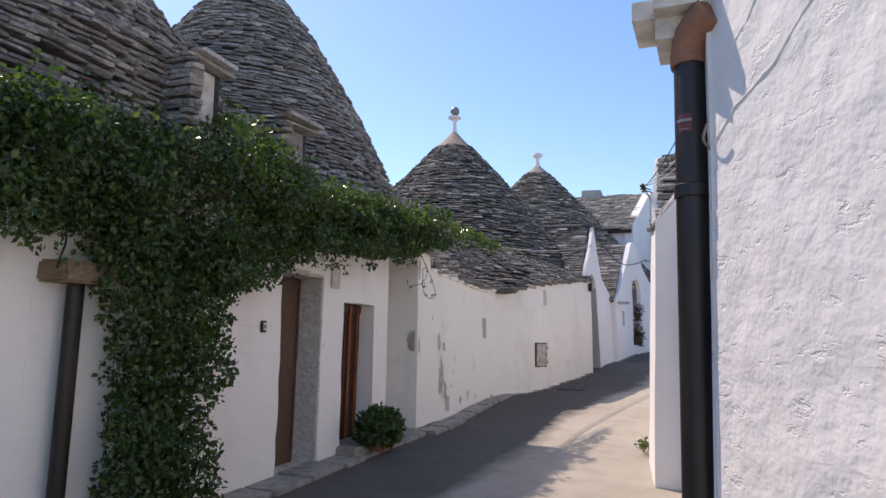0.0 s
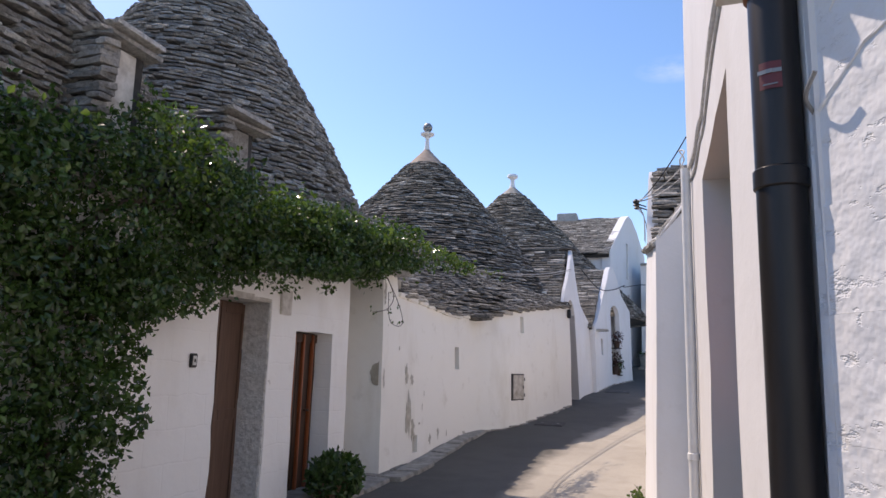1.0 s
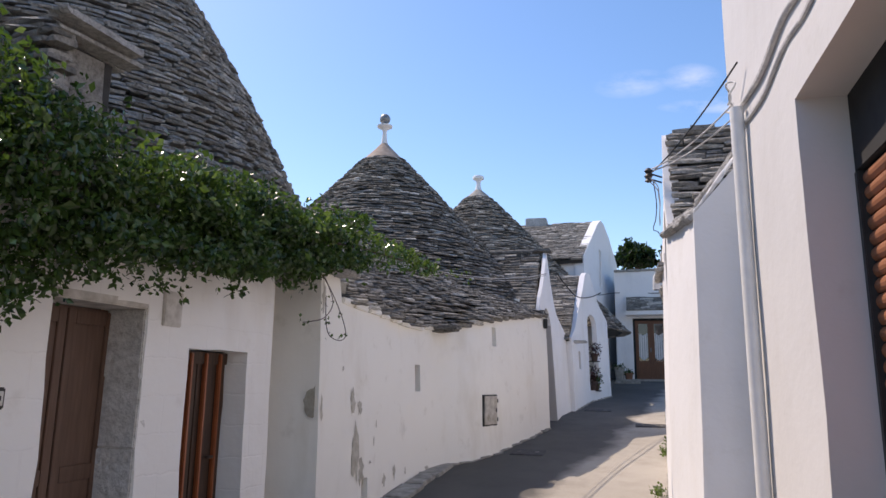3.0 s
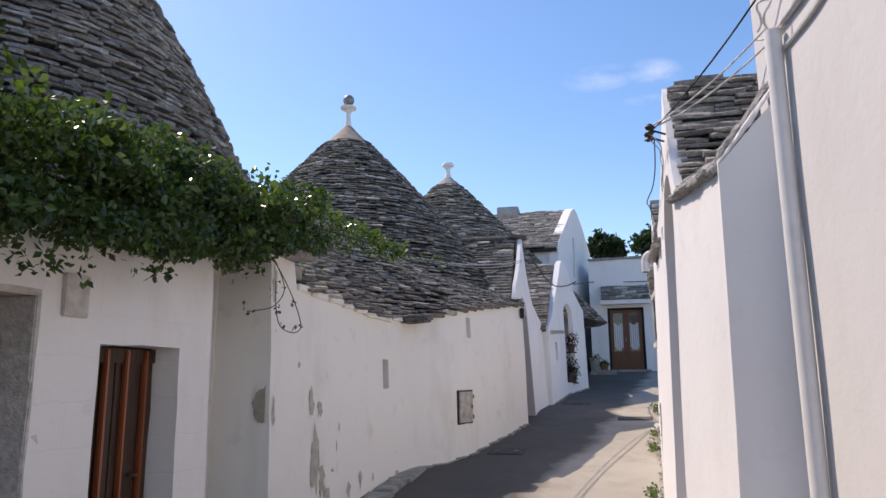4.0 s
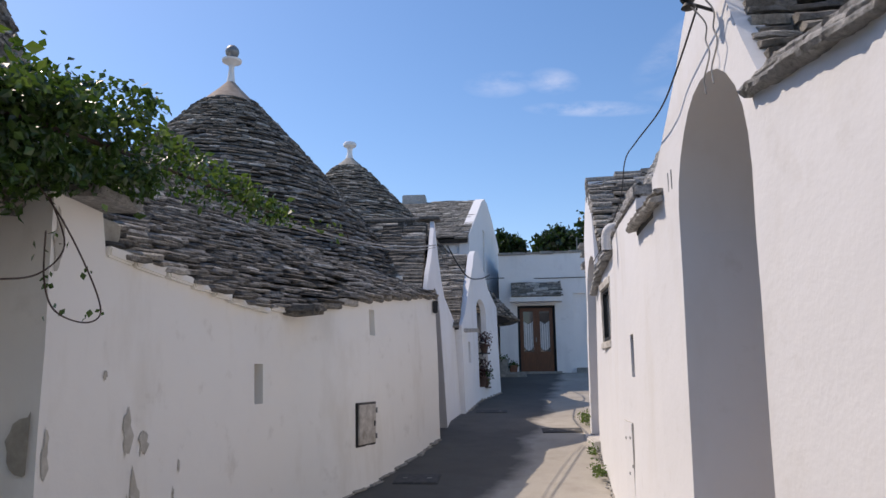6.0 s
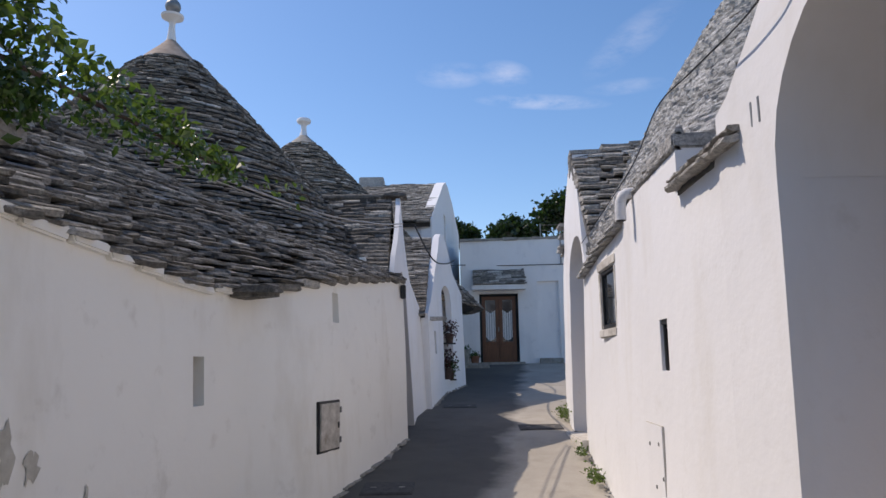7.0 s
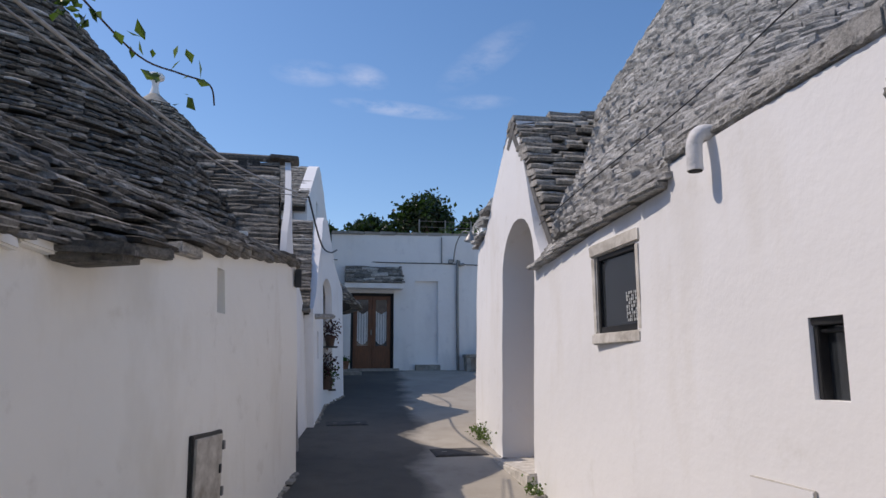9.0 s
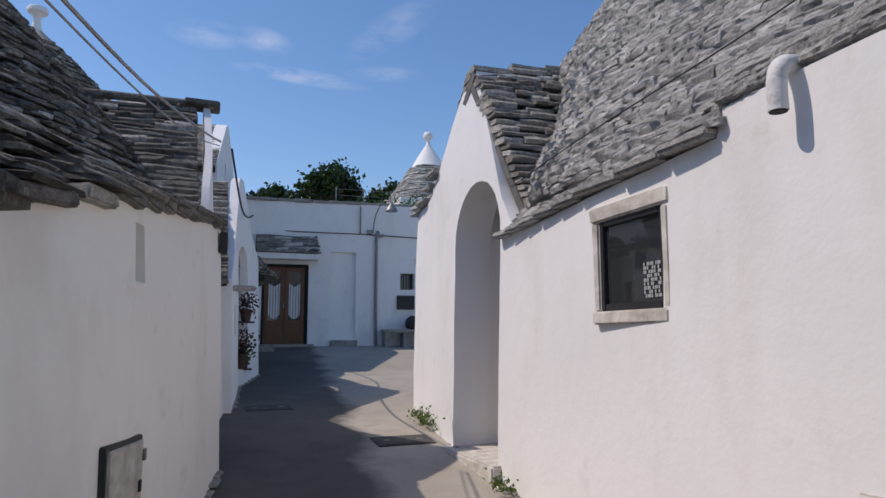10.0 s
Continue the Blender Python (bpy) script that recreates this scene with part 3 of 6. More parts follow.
def leaves(name, spots, mat, parent, size=(0.05, 0.09), seed=1, label="", droop=0.5, kind="stuff"):
    """Many pointed, folded leaves at the places given, each a small patch of four faces."""
    rng = np.random.default_rng(seed)
    n = len(spots)
    P = np.array(spots)
    d = rng.normal(size=(n, 3))
    d[:, 2] -= droop
    d /= np.linalg.norm(d, axis=1, keepdims=True)
    u = np.cross(d, rng.normal(size=(n, 3)))
    u /= np.linalg.norm(u, axis=1, keepdims=True)
    w = np.cross(d, u)
    L = rng.uniform(*size, size=(n, 1))
    B = L * rng.uniform(0.24, 0.38, size=(n, 1))
    V = np.stack([P, P + d * L * 0.45 + u * B - w * B * 0.3, P + d * L, P + d * L * 0.45 - u * B - w * B * 0.3, P + d * L * 0.5], axis=1).reshape(-1, 3)
    F = []
    for i in range(n):
        k = 5 * i
        F += [(k, k + 1, k + 4), (k + 1, k + 2, k + 4), (k + 2, k + 3, k + 4), (k + 3, k, k + 4)]
    ob = new(name, mesh_of(name, V.tolist(), F, mat))
    adopt(ob, parent)
    return tagged(ob, label, kind=kind)


# ---------------- ground ----------------
def make_ground():
    ys = sorted(set([-400, -150, -60, -30] + [round(v, 2) for v in np.arange(-15, 36, 0.3)] + [40, 50, 70, 110, 200, 400, 900]))
    xs = sorted(set([-600, -200, -80, -40, -20, -12] + [round(v, 2) for v in np.arange(-8, 6.1, 0.35)] + [10, 20, 40, 80, 200, 600]))
    vs, fs = [], []
    for y in ys:
        for x in xs:
            near = -9 < x < 7 and -14 < y < 36
            vs.append((x, y, ground_z(y) + (0.018 * noise.noise(Vector((x * 0.6, y * 0.6, 0))) if near else 0)))
    n = len(xs)
    for j in range(len(ys) - 1):
        for i in range(n - 1):
            fs.append((j * n + i, j * n + i + 1, (j + 1) * n + i + 1, (j + 1) * n + i))
    return tagged(new("ground", mesh_of("ground", vs, fs, M_ROAD, True, 60)), "worn climbing street between houses, coloured darker on its shaded side", "street", kind="structure")


ground = make_ground()


# ---------------- doors and windows ----------------
def plank_door(parent, x, y0, y1, z0, z1, mat, planks, label, face=1):
    """A plank door facing along x, with each plank apart, a frame and a handle."""
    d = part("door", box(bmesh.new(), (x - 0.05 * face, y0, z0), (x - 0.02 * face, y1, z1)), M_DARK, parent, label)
    w = (y1 - y0) / planks
    for i in range(planks):
        boxpart("plank", (x - 0.02 * face, y0 + w * i + 0.006, z0 + 0.02), (x + (0.012 if i % 2 else 0.022) * face, y0 + w * (i + 1) - 0.006, z1 - 0.02), mat, d, "", 0.005)
    return d


# ---------------- near house on the shaded side, with two doors ----------------
rng = random.Random(11)
house_a = thing("trullo_house", "whitewashed trullo house with two wooden doors under a climbing vine", "house", (-6.5, 5, 0.2))
LA = Wall([(-9, -4.40, -9), (4, -4.40, 4), (9.05, -4.36, 9.05)], 1, 0.012, 0.02)
LA.build("wall", M_BLOCKW, house_a, [(-9, 3.0), (2, 3.05), (9.05, 3.12)],
         [rect(6.55, 7.36, 0.30, 2.50, wob=0.012, rng=rng), rect(7.84, 8.66, 0.42, 2.21, wob=0.008, rng=rng)], 0.42)
# door one: plain brown leaf with louvres, rough stone jamb beside it
d1 = part("door", box(bmesh.new(), (-4.74, 6.52, 0.30), (-4.70, 7.4, 2.46), 0.004), M_WOOD_DULL, house_a, "tall plain brown door in a rough stone surround")
for side in (0, 1):
    y = 6.54 + side * 0.42
    for lo, hi in (((-4.70, y, 0.32), (-4.665, y + 0.07, 2.44)), ((-4.70, y + 0.34, 0.32), (-4.665, y + 0.41, 2.44)), ((-4.70, y + 0.07, 0.32), (-4.665, y + 0.34, 0.48)), ((-4.70, y + 0.07, 1.30), (-4.665, y + 0.34, 1.40)), ((-4.70, y + 0.07, 2.34), (-4.665, y + 0.34, 2.44))):
        boxpart("door_rail", lo, hi, M_WOOD_DULL, d1, "", 0.004)
    boxpart("door_panel", (-4.70, y + 0.07, 0.48), (-4.676, y + 0.34, 1.30), M_WOOD_DULL, d1, "", 0.004)
    boxpart("door_panel", (-4.70, y + 0.07, 1.40), (-4.676, y + 0.34, 2.34), M_WOOD_DULL, d1, "", 0.004)
boxpart("lintel", (-4.72, 6.52, 2.465), (-4.37, 7.40, 2.53), M_SILL, house_a, "", 0.01, None, 0.006)
for z0, z1 in ((0.30, 0.861), (0.86, 1.501), (1.50, 1.981), (1.98, 2.46)):
    boxpart("jamb_stone", (-4.70, 7.335, z0), (-4.365, 7.46, z1), M_JAMB, house_a, "rough chiselled stone jamb", 0.008, None, 0.008)
boxpart("threshold", (-4.74, 6.45, 0.20), (-4.22, 7.5, 0.32), M_SILL, house_a, "", 0.015, None, 0.01)
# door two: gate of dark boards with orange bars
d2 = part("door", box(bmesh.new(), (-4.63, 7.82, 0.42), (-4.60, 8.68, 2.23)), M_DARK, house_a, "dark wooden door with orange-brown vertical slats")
for i in range(6):
    y = 7.85 + i * 0.14
    boxpart("board", (-4.60, y, 0.44), (-4.58, y + 0.128, 2.20), M_BOARD, d2, "", 0.003)
for y in (7.93, 8.13, 8.33, 8.53):
    boxpart("slat", (-4.58, y, 0.44), (-4.54, y + 0.038, 2.19), M_WOOD2, d2, "orange-brown slat", 0.008)
boxpart("door_rail", (-4.58, 7.85, 2.10), (-4.56, 8.68, 2.20), M_BOARD, d2, "", 0.004)
boxpart("step", (-4.6, 7.76, 0.30), (-4.05, 8.62, 0.47), M_SLAB, house_a, "", 0.02, None, 0.01)
lathe("pull_ring", [(0.0, 0), (0.035, 0.0), (0.035, 0.02), (0, 0.02)], (-4.53, 8.45, 1.32), M_BOARD, d2, "", 12)
# plaster patch and old plate above door two
boxpart("wall_plate", (-4.37, 7.50, 2.36), (-4.335, 7.70, 2.62), M_SILL, house_a, "small pale stone plate on the wall", 0.006)
bell = thing("door_bell", "small dark-framed door bell on the white wall", "door bell", (-4.36, 6.24, 1.86))
boxpart("bell_frame", (-4.375, 6.20, 1.805), (-4.348, 6.285, 1.925), M_BLACKP, bell, "", 0.008)
boxpart("bell_plate", (-4.348, 6.217, 1.825), (-4.342, 6.268, 1.905), M_WHITEP, bell, "pale plate", 0.003)
boxpart("bell_button", (-4.342, 6.232, 1.85), (-4.338, 6.252, 1.88), M_BLACKP, bell, "", 0.002)

# end of the house, the recess with a white door
boxpart("end_wall", (-5.1, 8.70, 0.0), (-4.80, 9.02, 3.10), M_CREAM, house_a)
rec = Wall([(8.6, -4.79, 8.6), (10.2, -4.79, 10.2)], 1, 0.0, 0.01)
rec.build("recess_wall", M_CREAM, house_a, [(8.6, 3.15), (10.2, 3.2)], [rect(9.02, 9.78, 0.42, 2.94)], 0.2)
d3 = part("door", box(bmesh.new(), (-4.89, 9.02, 0.42), (-4.86, 9.78, 2.94)), M_GREYWOOD, house_a, "narrow white door with a dark transom light")
for lo, hi in (((-4.86, 9.02, 0.42), (-4.78, 9.09, 2.94)), ((-4.86, 9.71, 0.42), (-4.78, 9.78, 2.94)), ((-4.86, 9.09, 2.40), (-4.78, 9.71, 2.47)), ((-4.86, 9.09, 2.87), (-4.78, 9.71, 2.94)), ((-4.86, 9.09, 0.42), (-4.82, 9.2, 2.40)), ((-4.86, 9.60, 0.42), (-4.82, 9.71, 2.40)), ((-4.86, 9.2, 2.28), (-4.82, 9.6, 2.40)), ((-4.86, 9.2, 0.42), (-4.82, 9.6, 0.7)), ((-4.86, 9.2, 1.2), (-4.82, 9.6, 1.3))):
    boxpart("door_frame", lo, hi, M_WPIPE, d3, "", 0.006)
boxpart("transom_pane", (-4.85, 9.09, 2.47), (-4.84, 9.71, 2.87), M_GLASS, d3, "", 0.0)
boxpart("recess_step", (-5.0, 9.03, 0.2), (-4.4, 9.80, 0.52), M_SLAB, house_a, "", 0.015)

# parapet slabs on the wall
for k in range(11):
    y = 4.3 + k * 0.44
    boxpart("coping_stone", (-4.62, y, 3.09), (-4.30, y + 0.42, 3.16), M_SLAB, house_a, "", 0.012, None, 0.012)


def finial(parent, x, y, z, kind):
    """The whitewashed pinnacle of a trullo."""
    if kind == "ball":
        p = lathe("pinnacle", [(0.10, -0.1), (0.065, 0.12), (0.05, 0.30), (0.07, 0.36), (0.19, 0.43), (0.20, 0.47), (0.12, 0.50), (0.05, 0.53)], (x, y, z), M_WHITE, parent, "whitewashed stone pinnacle", 20)
        lathe("ball", [(0.001, 0.0), (0.08, 0.02), (0.125, 0.07), (0.14, 0.13), (0.125, 0.19), (0.08, 0.25), (0.001, 0.27)], (x, y, z + 0.52), M_GREYMETAL, p, "dark round stone ball", 20)
    else:
        lathe("pinnacle", [(0.14, -0.1), (0.085, 0.08), (0.075, 0.22), (0.10, 0.30), (0.20, 0.36), (0.21, 0.43), (0.18, 0.47), (0.001, 0.48)], (x, y, z), M_WHITE, parent, "whitewashed stone disc pinnacle", 20)


def trullo_cone(parent, cx, cy, z0, r0, z1, r1, mat, seed, near, square=None, belly=0.0, tip=None, fin=None, limit=260, label="conical roof of grey dry-laid limestone slabs", step=0.078, clip=None, length=(0.2, 0.5), tipmat=None, fill=0.64, core_mat=None, dome=None):
    rng = random.Random(seed)
    prof = [(z0 + (z1 - z0) * t, r0 + (r1 - r0) * t + belly * math.sin(math.pi * t)) for t in np.linspace(0, 1, 9)]
    if dome:
        prof = [(z, dome[0] * (dome[1] - z) ** dome[2]) for z in np.linspace(z0, z1, 15)]
        r0, r1 = prof[0][1], prof[-1][1]
    c = cone_courses(cx, cy, prof, square, step, 0.03, clip)
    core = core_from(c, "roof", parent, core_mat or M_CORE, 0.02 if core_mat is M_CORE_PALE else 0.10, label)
    lay(c, mat, core, rng, near=near, limit=limit, out=0.28, thick=step * fill, length=length, jut=0.03 if fill < 0.8 else 0.009)
    if tip:
        lathe("roof_tip", [(r1 + 0.10, -0.10), (r1 * 0.68 + 0.05, tip * 0.28), (r1 * 0.36 + 0.04, tip * 0.64), (0.07, tip)], (cx, cy, z1), tipmat or M_TIP, parent, "smooth mortared tip", 28)
    if fin:
        finial(parent, cx, cy, z1 + (tip or 0), fin)
    return core


trullo_cone(house_a, -7.53, 9.59, 3.0, 3.3, 7.75, 0.2, M_STONE_GREY, 3, lambda p: p.x > -5.3 and 3.6 < p.z < 5.2, tip=0.3, limit=290, step=0.061, fill=0.66, clip=lambda x, y, z: min(x, -4.48 - 0.12 * (z - 3)), length=(0.10, 0.25), core_mat=M_CORE_GREY, dome=(0.965, 8.07, 0.741))
trullo_cone(house_a, -7.61, 4.58, 3.0, 3.9, 7.45, 0.2, M_STONE_GREY, 4, lambda p: p.x > -5.2 and 3.6 < p.z < 4.8, tip=0.3, limit=200, step=0.061, fill=0.66, clip=lambda x, y, z: min(x, -4.48 - 0.12 * (z - 3)), length=(0.10, 0.25), core_mat=M_CORE_GREY, dome=(1.13, 7.6, 0.81))


def stone_box(parent, x0, x1, y0, y1, z0, z1, seed, front, front_label):
    """A low stone hood with a slab on top, standing out of the roof."""
    rng = random.Random(seed)
    core = part("roof_hood", box(bmesh.new(), (x0, y0, z0), (x1 - 0.06, y1, z1 - 0.05)), M_CORE, parent, "slab-covered stone hood standing out of the roof")
    cs = []
    z = z0
    while z < z1 - 0.06:
        cs.append([((x0, y0, z), (0, -1, 0)), ((x1, y0, z), (0, -1, 0))])
        z += 0.055
    lay(cs, M_STONE_GREY, core, rng, (0.12, 0.34), 0.045, near=lambda p: True, limit=90, depth=0.16, out=0.35)
    boxpart("front_stone", (x1 - 0.12, y0 + 0.07, z0), (x1 - 0.04, y1 - 0.05, z1 - 0.05), front, core, front_label, 0.02, None, 0.02)
    yc = (y0 + y1) / 2
    cap = [[((x0, yc + 0.03, z1 - 0.02), (0, -1, 0)), ((x1 + 0.02, yc + 0.03, z1 - 0.02), (0, -1, 0))], [((x0, yc, z1 + 0.03), (0, -1, 0)), ((x1 + 0.10, yc, z1 + 0.03), (0, -1, 0))]]
    lay(cap, M_STONE_PALE, core, rng, (0.22, 0.48), 0.034, y1 - y0 + 0.12, lambda p: True, 20, 0.5, 2, 0.02)


stone_box(house_a, -6.2, -4.30, 4.90, 5.34, 3.05, 4.23, 31, M_SILL, "pale weathered front stone")
stone_box(house_a, -6.2, -4.22, 6.18, 6.70, 3.05, 4.06, 32, M_STONE_GREY, "grey weathered front stone")

# ---------------- second house on the shaded side: curved wall, cone and gabled porch ----------------
house_b = thing("trullo_house", "whitewashed trullo with curved flaking wall, grey cone and gabled porch", "house", (-6.5, 15, 0.8))
LB = Wall([(9.8, -4.24, 9.8), (11.5, -4.22, 11.5), (12.8, -4.18, 12.8), (13.3, -4.12, 13.3), (13.6, -4.0, 13.6), (13.85, -3.8, 13.85), (14.1, -3.63, 14.1), (14.5, -3.48, 14.5), (15.2, -3.34, 15.2), (16.4, -3.1, 16.4), (17.5, -2.93, 17.5)], 1, 0.03, 0.025, 2.8)
LB.build("wall", M_CREAM, house_b, [(9.8, 3.12), (10.25, 3.10), (10.3, 2.85), (11.3, 2.80), (12.6, 2.72), (13.6, 2.77), (14.5, 2.98), (16.0, 3.16), (17.5, 3.32)],
         [rect(12.72, 12.90, 1.82, 2.20), rect(14.64, 14.80, 2.56, 2.88), rect(10.86, 11.03, 0.62, 0.86)], 0.4)
for y0, y1, z0, z1, dx in ((12.70, 12.92, 1.80, 2.22, -4.36), (14.60, 14.85, 2.54, 2.92, -3.62), (10.84, 11.05, 0.60, 0.88, -4.34)):
    boxpart("slit_back", (dx - 0.03, y0 - 0.04, z0), (dx, y1 + 0.04, z1), M_BARE if dx < -4.35 else M_CREAM, house_b, "", 0.0)
# return of the wall towards the recess
bm = bmesh.new()
box(bm, (-5.4, 9.8, 0.1), (-4.245, 10.1, 3.12), 0.03)
part("return_wall", bm, M_CREAM, house_b)


def flake(parent, wall, cu, cz, pts, lift, mat, label):
    """A patch where the limewash has come off, following the wall."""
    bm = bmesh.new()
    rim = [bm.verts.new(wall.at(cu + a, cz + b, -lift)) for a, b in pts]
    mid = bm.verts.new(wall.at(cu, cz, -lift * 1.4))
    for i in range(len(rim)):
        bm.faces.new((rim[i], rim[(i + 1) % len(rim)], mid))
    part("bare_patch", bm, mat, parent, label)


M_FLAKE = varied("exposed_mortar", (0.38, 0.35, 0.29), (0.60, 0.57, 0.50), 10, 0.95, 0, None, 0.8, 0.012)
FR = random.Random(8)
for cu, cz, a, b in ((9.86, 1.70, 0.05, 0.18), (10.62, 1.72, 0.07, 0.20), (10.80, 1.66, 0.09, 0.13), (10.68, 1.12, 0.13, 0.42), (10.85, 0.95, 0.10, 0.2), (11.3, 1.45, 0.02, 0.07), (11.22, 1.25, 0.02, 0.08), (11.1, 1.02, 0.05, 0.03), (11.9, 0.82, 0.05, 0.12), (12.3, 0.78, 0.03, 0.08), (10.35, 2.1, 0.03, 0.05), (11.55, 0.75, 0.08, 0.10), (13.1, 0.72, 0.1, 0.06), (9.86, 2.86, 0.06, 0.22)):
    pts = [(0.85 * a * math.cos(t) * FR.uniform(0.3, 1.2), 0.85 * b * math.sin(t) * FR.uniform(0.4, 1.2)) for t in np.linspace(0, 2 * math.pi, 19)[:-1]]
    flake(house_b, LB, cu, cz, pts, 0.006, M_FLAKE, "flaked plaster showing bare mortar")
bm = bmesh.new()
c0 = bm.verts.new((-4.31, 9.775, 1.74))
rim = [bm.verts.new((-4.26 - 0.12 * abs(math.cos(t)) ** 0.8 * FR.uniform(0.8, 1.1), 9.778, 1.74 + 0.15 * math.sin(t))) for t in np.linspace(1.57, 4.71, 10)] + [bm.verts.new((-4.245, 9.778, 1.60)), bm.verts.new((-4.245, 9.778, 1.92))]
for i in range(len(rim)):
    bm.faces.new((rim[i], rim[(i + 1) % len(rim)], c0))
part("bare_patch", bm, M_BARE, house_b, "flaked plaster showing bare mortar")

# eave stones along the curved wall
er = random.Random(21)
y = 10.3
while y < 17.2:
    w = er.uniform(0.25, 0.5)
    z = float(np.interp(y + w / 2, (10.3, 11.3, 12.6, 13.6, 14.5, 16, 17.5), (2.85, 2.80, 2.72, 2.77, 2.98, 3.16, 3.32)))
    p = LB.at(y + w / 2, z, 0, False)
    q = LB.at(y + w, z, 0, False) - LB.at(y, z, 0, False)
    m = Matrix.Translation(p) @ Matrix.Rotation(math.atan2(q.y, q.x), 4, "Z")
    boxpart("eave_stone", (-w / 2, -0.05, -0.02), (w / 2 - 0.01, 0.35, 0.05), M_CREAM if y < 13.4 else M_STONE, house_b, "", 0.012, m, 0.015)
    y += w
boxpart("gutter_stone", (-4.15, 13.24, 2.71), (-3.72, 13.60, 2.80), M_STONE, house_b, "projecting weathered gutter stone", 0.035, None, 0.03)
boxpart("corner_slab", (-4.75, 9.86, 3.12), (-4.02, 10.34, 3.19), M_STONE_PALE, house_b, "flat corner slab", 0.015, None, 0.015)
boxpart("under_slab", (-4.55, 10.26, 2.90), (-4.30, 10.6, 3.1), M_BARE, house_b, "", 0.02, None, 0.02)

trullo_cone(house_b, -7.2, 18.8, 3.35, 4.06, 7.42, 0.54, M_STONE, 5, lambda p: p.x > -4.6 and p.z < 4.6, belly=0.08, tip=0.52, fin="ball", limit=290, step=0.064, fill=0.62, length=(0.12, 0.32))
# lower skirt of the roof above the curved wall
sk = random.Random(6)
cs = []
n = 38
for i in range(n):
    t = i / n
    pts = []
    for u in np.linspace(10.32, 17.6, 20):
        z = float(np.interp(u, (10.3, 11.3, 12.6, 13.6, 14.5, 16, 17.6), (2.89, 2.84, 2.76, 2.83, 3.04, 3.22, 3.38)))
        p = LB.at(u, z, 0, False)
        apex = Vector((-7.0, min(u + 1.5, 17.8), 5.2))
        p = p.lerp(apex, t * 0.92)
        d = Vector((p.x - apex.x, p.y - apex.y, 0)).normalized()
        pts.append(((p.x, p.y, z + (5.2 - z) * t * 0.92), (d.x, d.y, 0)))
    cs.append(pts)
vs, fs = [], []
sub = cs[::3] + [cs[-1]]
for c in sub:
    vs += [(p[0] - 0.1 * o[0], p[1] - 0.1 * o[1], p[2] - 0.03) for p, o in c]
k = len(sub[0])
for i in range(len(sub) - 1):
    for j in range(k - 1):
        fs.append((i * k + j, i * k + j + 1, (i + 1) * k + j + 1, (i + 1) * k + j))
skirt = adopt(new("roof", mesh_of("roof", vs, fs, M_CORE)), house_b)
tagged(skirt, "low skirt of grey limestone slabs")
lay(cs, M_STONE, skirt, sk, near=lambda p: p.z < 3.5 and p.y < 16.5, limit=290, out=0.3, thick=0.042, length=(0.14, 0.42))
# closing face of the skirt towards the recess
bm = bmesh.new()
f = [bm.verts.new(v) for v in ((-4.35, 10.32, 2.7), (-7.2, 10.32, 2.7), (-7.0, 11.6, 5.1), (-4.35, 10.36, 2.95))]
bm.faces.new(f)
part("roof_end", bm, M_CREAM, house_b)

# gabled porch
LP = Wall([(17.35, -2.93, 17.35), (18.0, -2.86, 18.0), (18.6, -2.85, 18.6), (19.4, -2.87, 19.4), (20.4, -2.725, 20.4)], 1, 0.06, 0.015, 1.1)
LP.build("porch_wall", M_WHITE, house_b, [(17.35, 3.35), (17.6, 3.75), (18.74, 4.9), (18.88, 4.9), (19.62, 3.55), (20.4, 3.08)], [arch(17.62, 18.56, 0.6, 3.55)], 0.075)
boxpart("porch_back", (-3.6, 17.5, 0.7), (-3.5, 18.6, 3.7), M_CREAM, house_b)
# Far side of the arch, its shade given by the grey colour.
bm = bmesh.new()
rows = []
for z in np.linspace(0.7, 3.4, 8):
    x = LP.at(18.55, z, 0.006, False).x
    rows.append([bm.verts.new(q) for q in ((x, 18.545, z), (-3.6, 18.545, z), (-3.6, 18.66, z), (x - 0.08, 18.66, z))])
for a, b in zip(rows, rows[1:]):
    for k in range(4):
        bm.faces.new((a[k], a[(k + 1) % 4], b[(k + 1) % 4], b[k]))
bm.faces.new(rows[0])
bm.faces.new(list(reversed(rows[-1])))
part("porch_side", bm, M_REVEAL, house_b, "porch reveal coloured grey for its deep shade")
plank_door(house_b, -3.47, 17.62, 18.42, 1.1, 3.0, M_WOOD, 5, "dark wooden porch door")
for e0, e1, s in (((-3.16, 17.42, 3.40), (-6.6, 17.42, 3.40), 7), ((-3.16, 19.7, 3.40), (-6.6, 19.7, 3.40), 8)):
    r0, r1 = (-3.23, 18.8, 4.90), (-6.6, 18.8, 4.90)
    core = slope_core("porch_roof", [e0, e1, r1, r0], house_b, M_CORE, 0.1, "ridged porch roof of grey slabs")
    lay(plane_courses(r0, r1, e0, e1, 0.095), M_STONE, core, random.Random(s), near=lambda p: p.y < 18.8, limit=150, out=0.3)
tube("ridge_roll", [(-3.24, 18.8, 4.95), (-6.2, 18.8, 4.97)], 0.05, M_STONE, house_b, "", 8, False)
boxpart("ridge_slab", (-3.35, 18.66, 4.92), (-2.98, 18.96, 4.98), M_STONE, house_b, "dark slab capping the gable", 0.012, None, 0.012)
boxpart("wall_box", (-2.96, 17.30, 3.05), (-2.885, 17.40, 3.25), M_BLACKP, house_b, "small dark junction box", 0.01)

# meter hatch in the curved wall
hatch = thing("meter_hatch", "rusty cream metal meter hatch in the white wall", "hatch", LB.at(14.48, 1.3, 0, False))
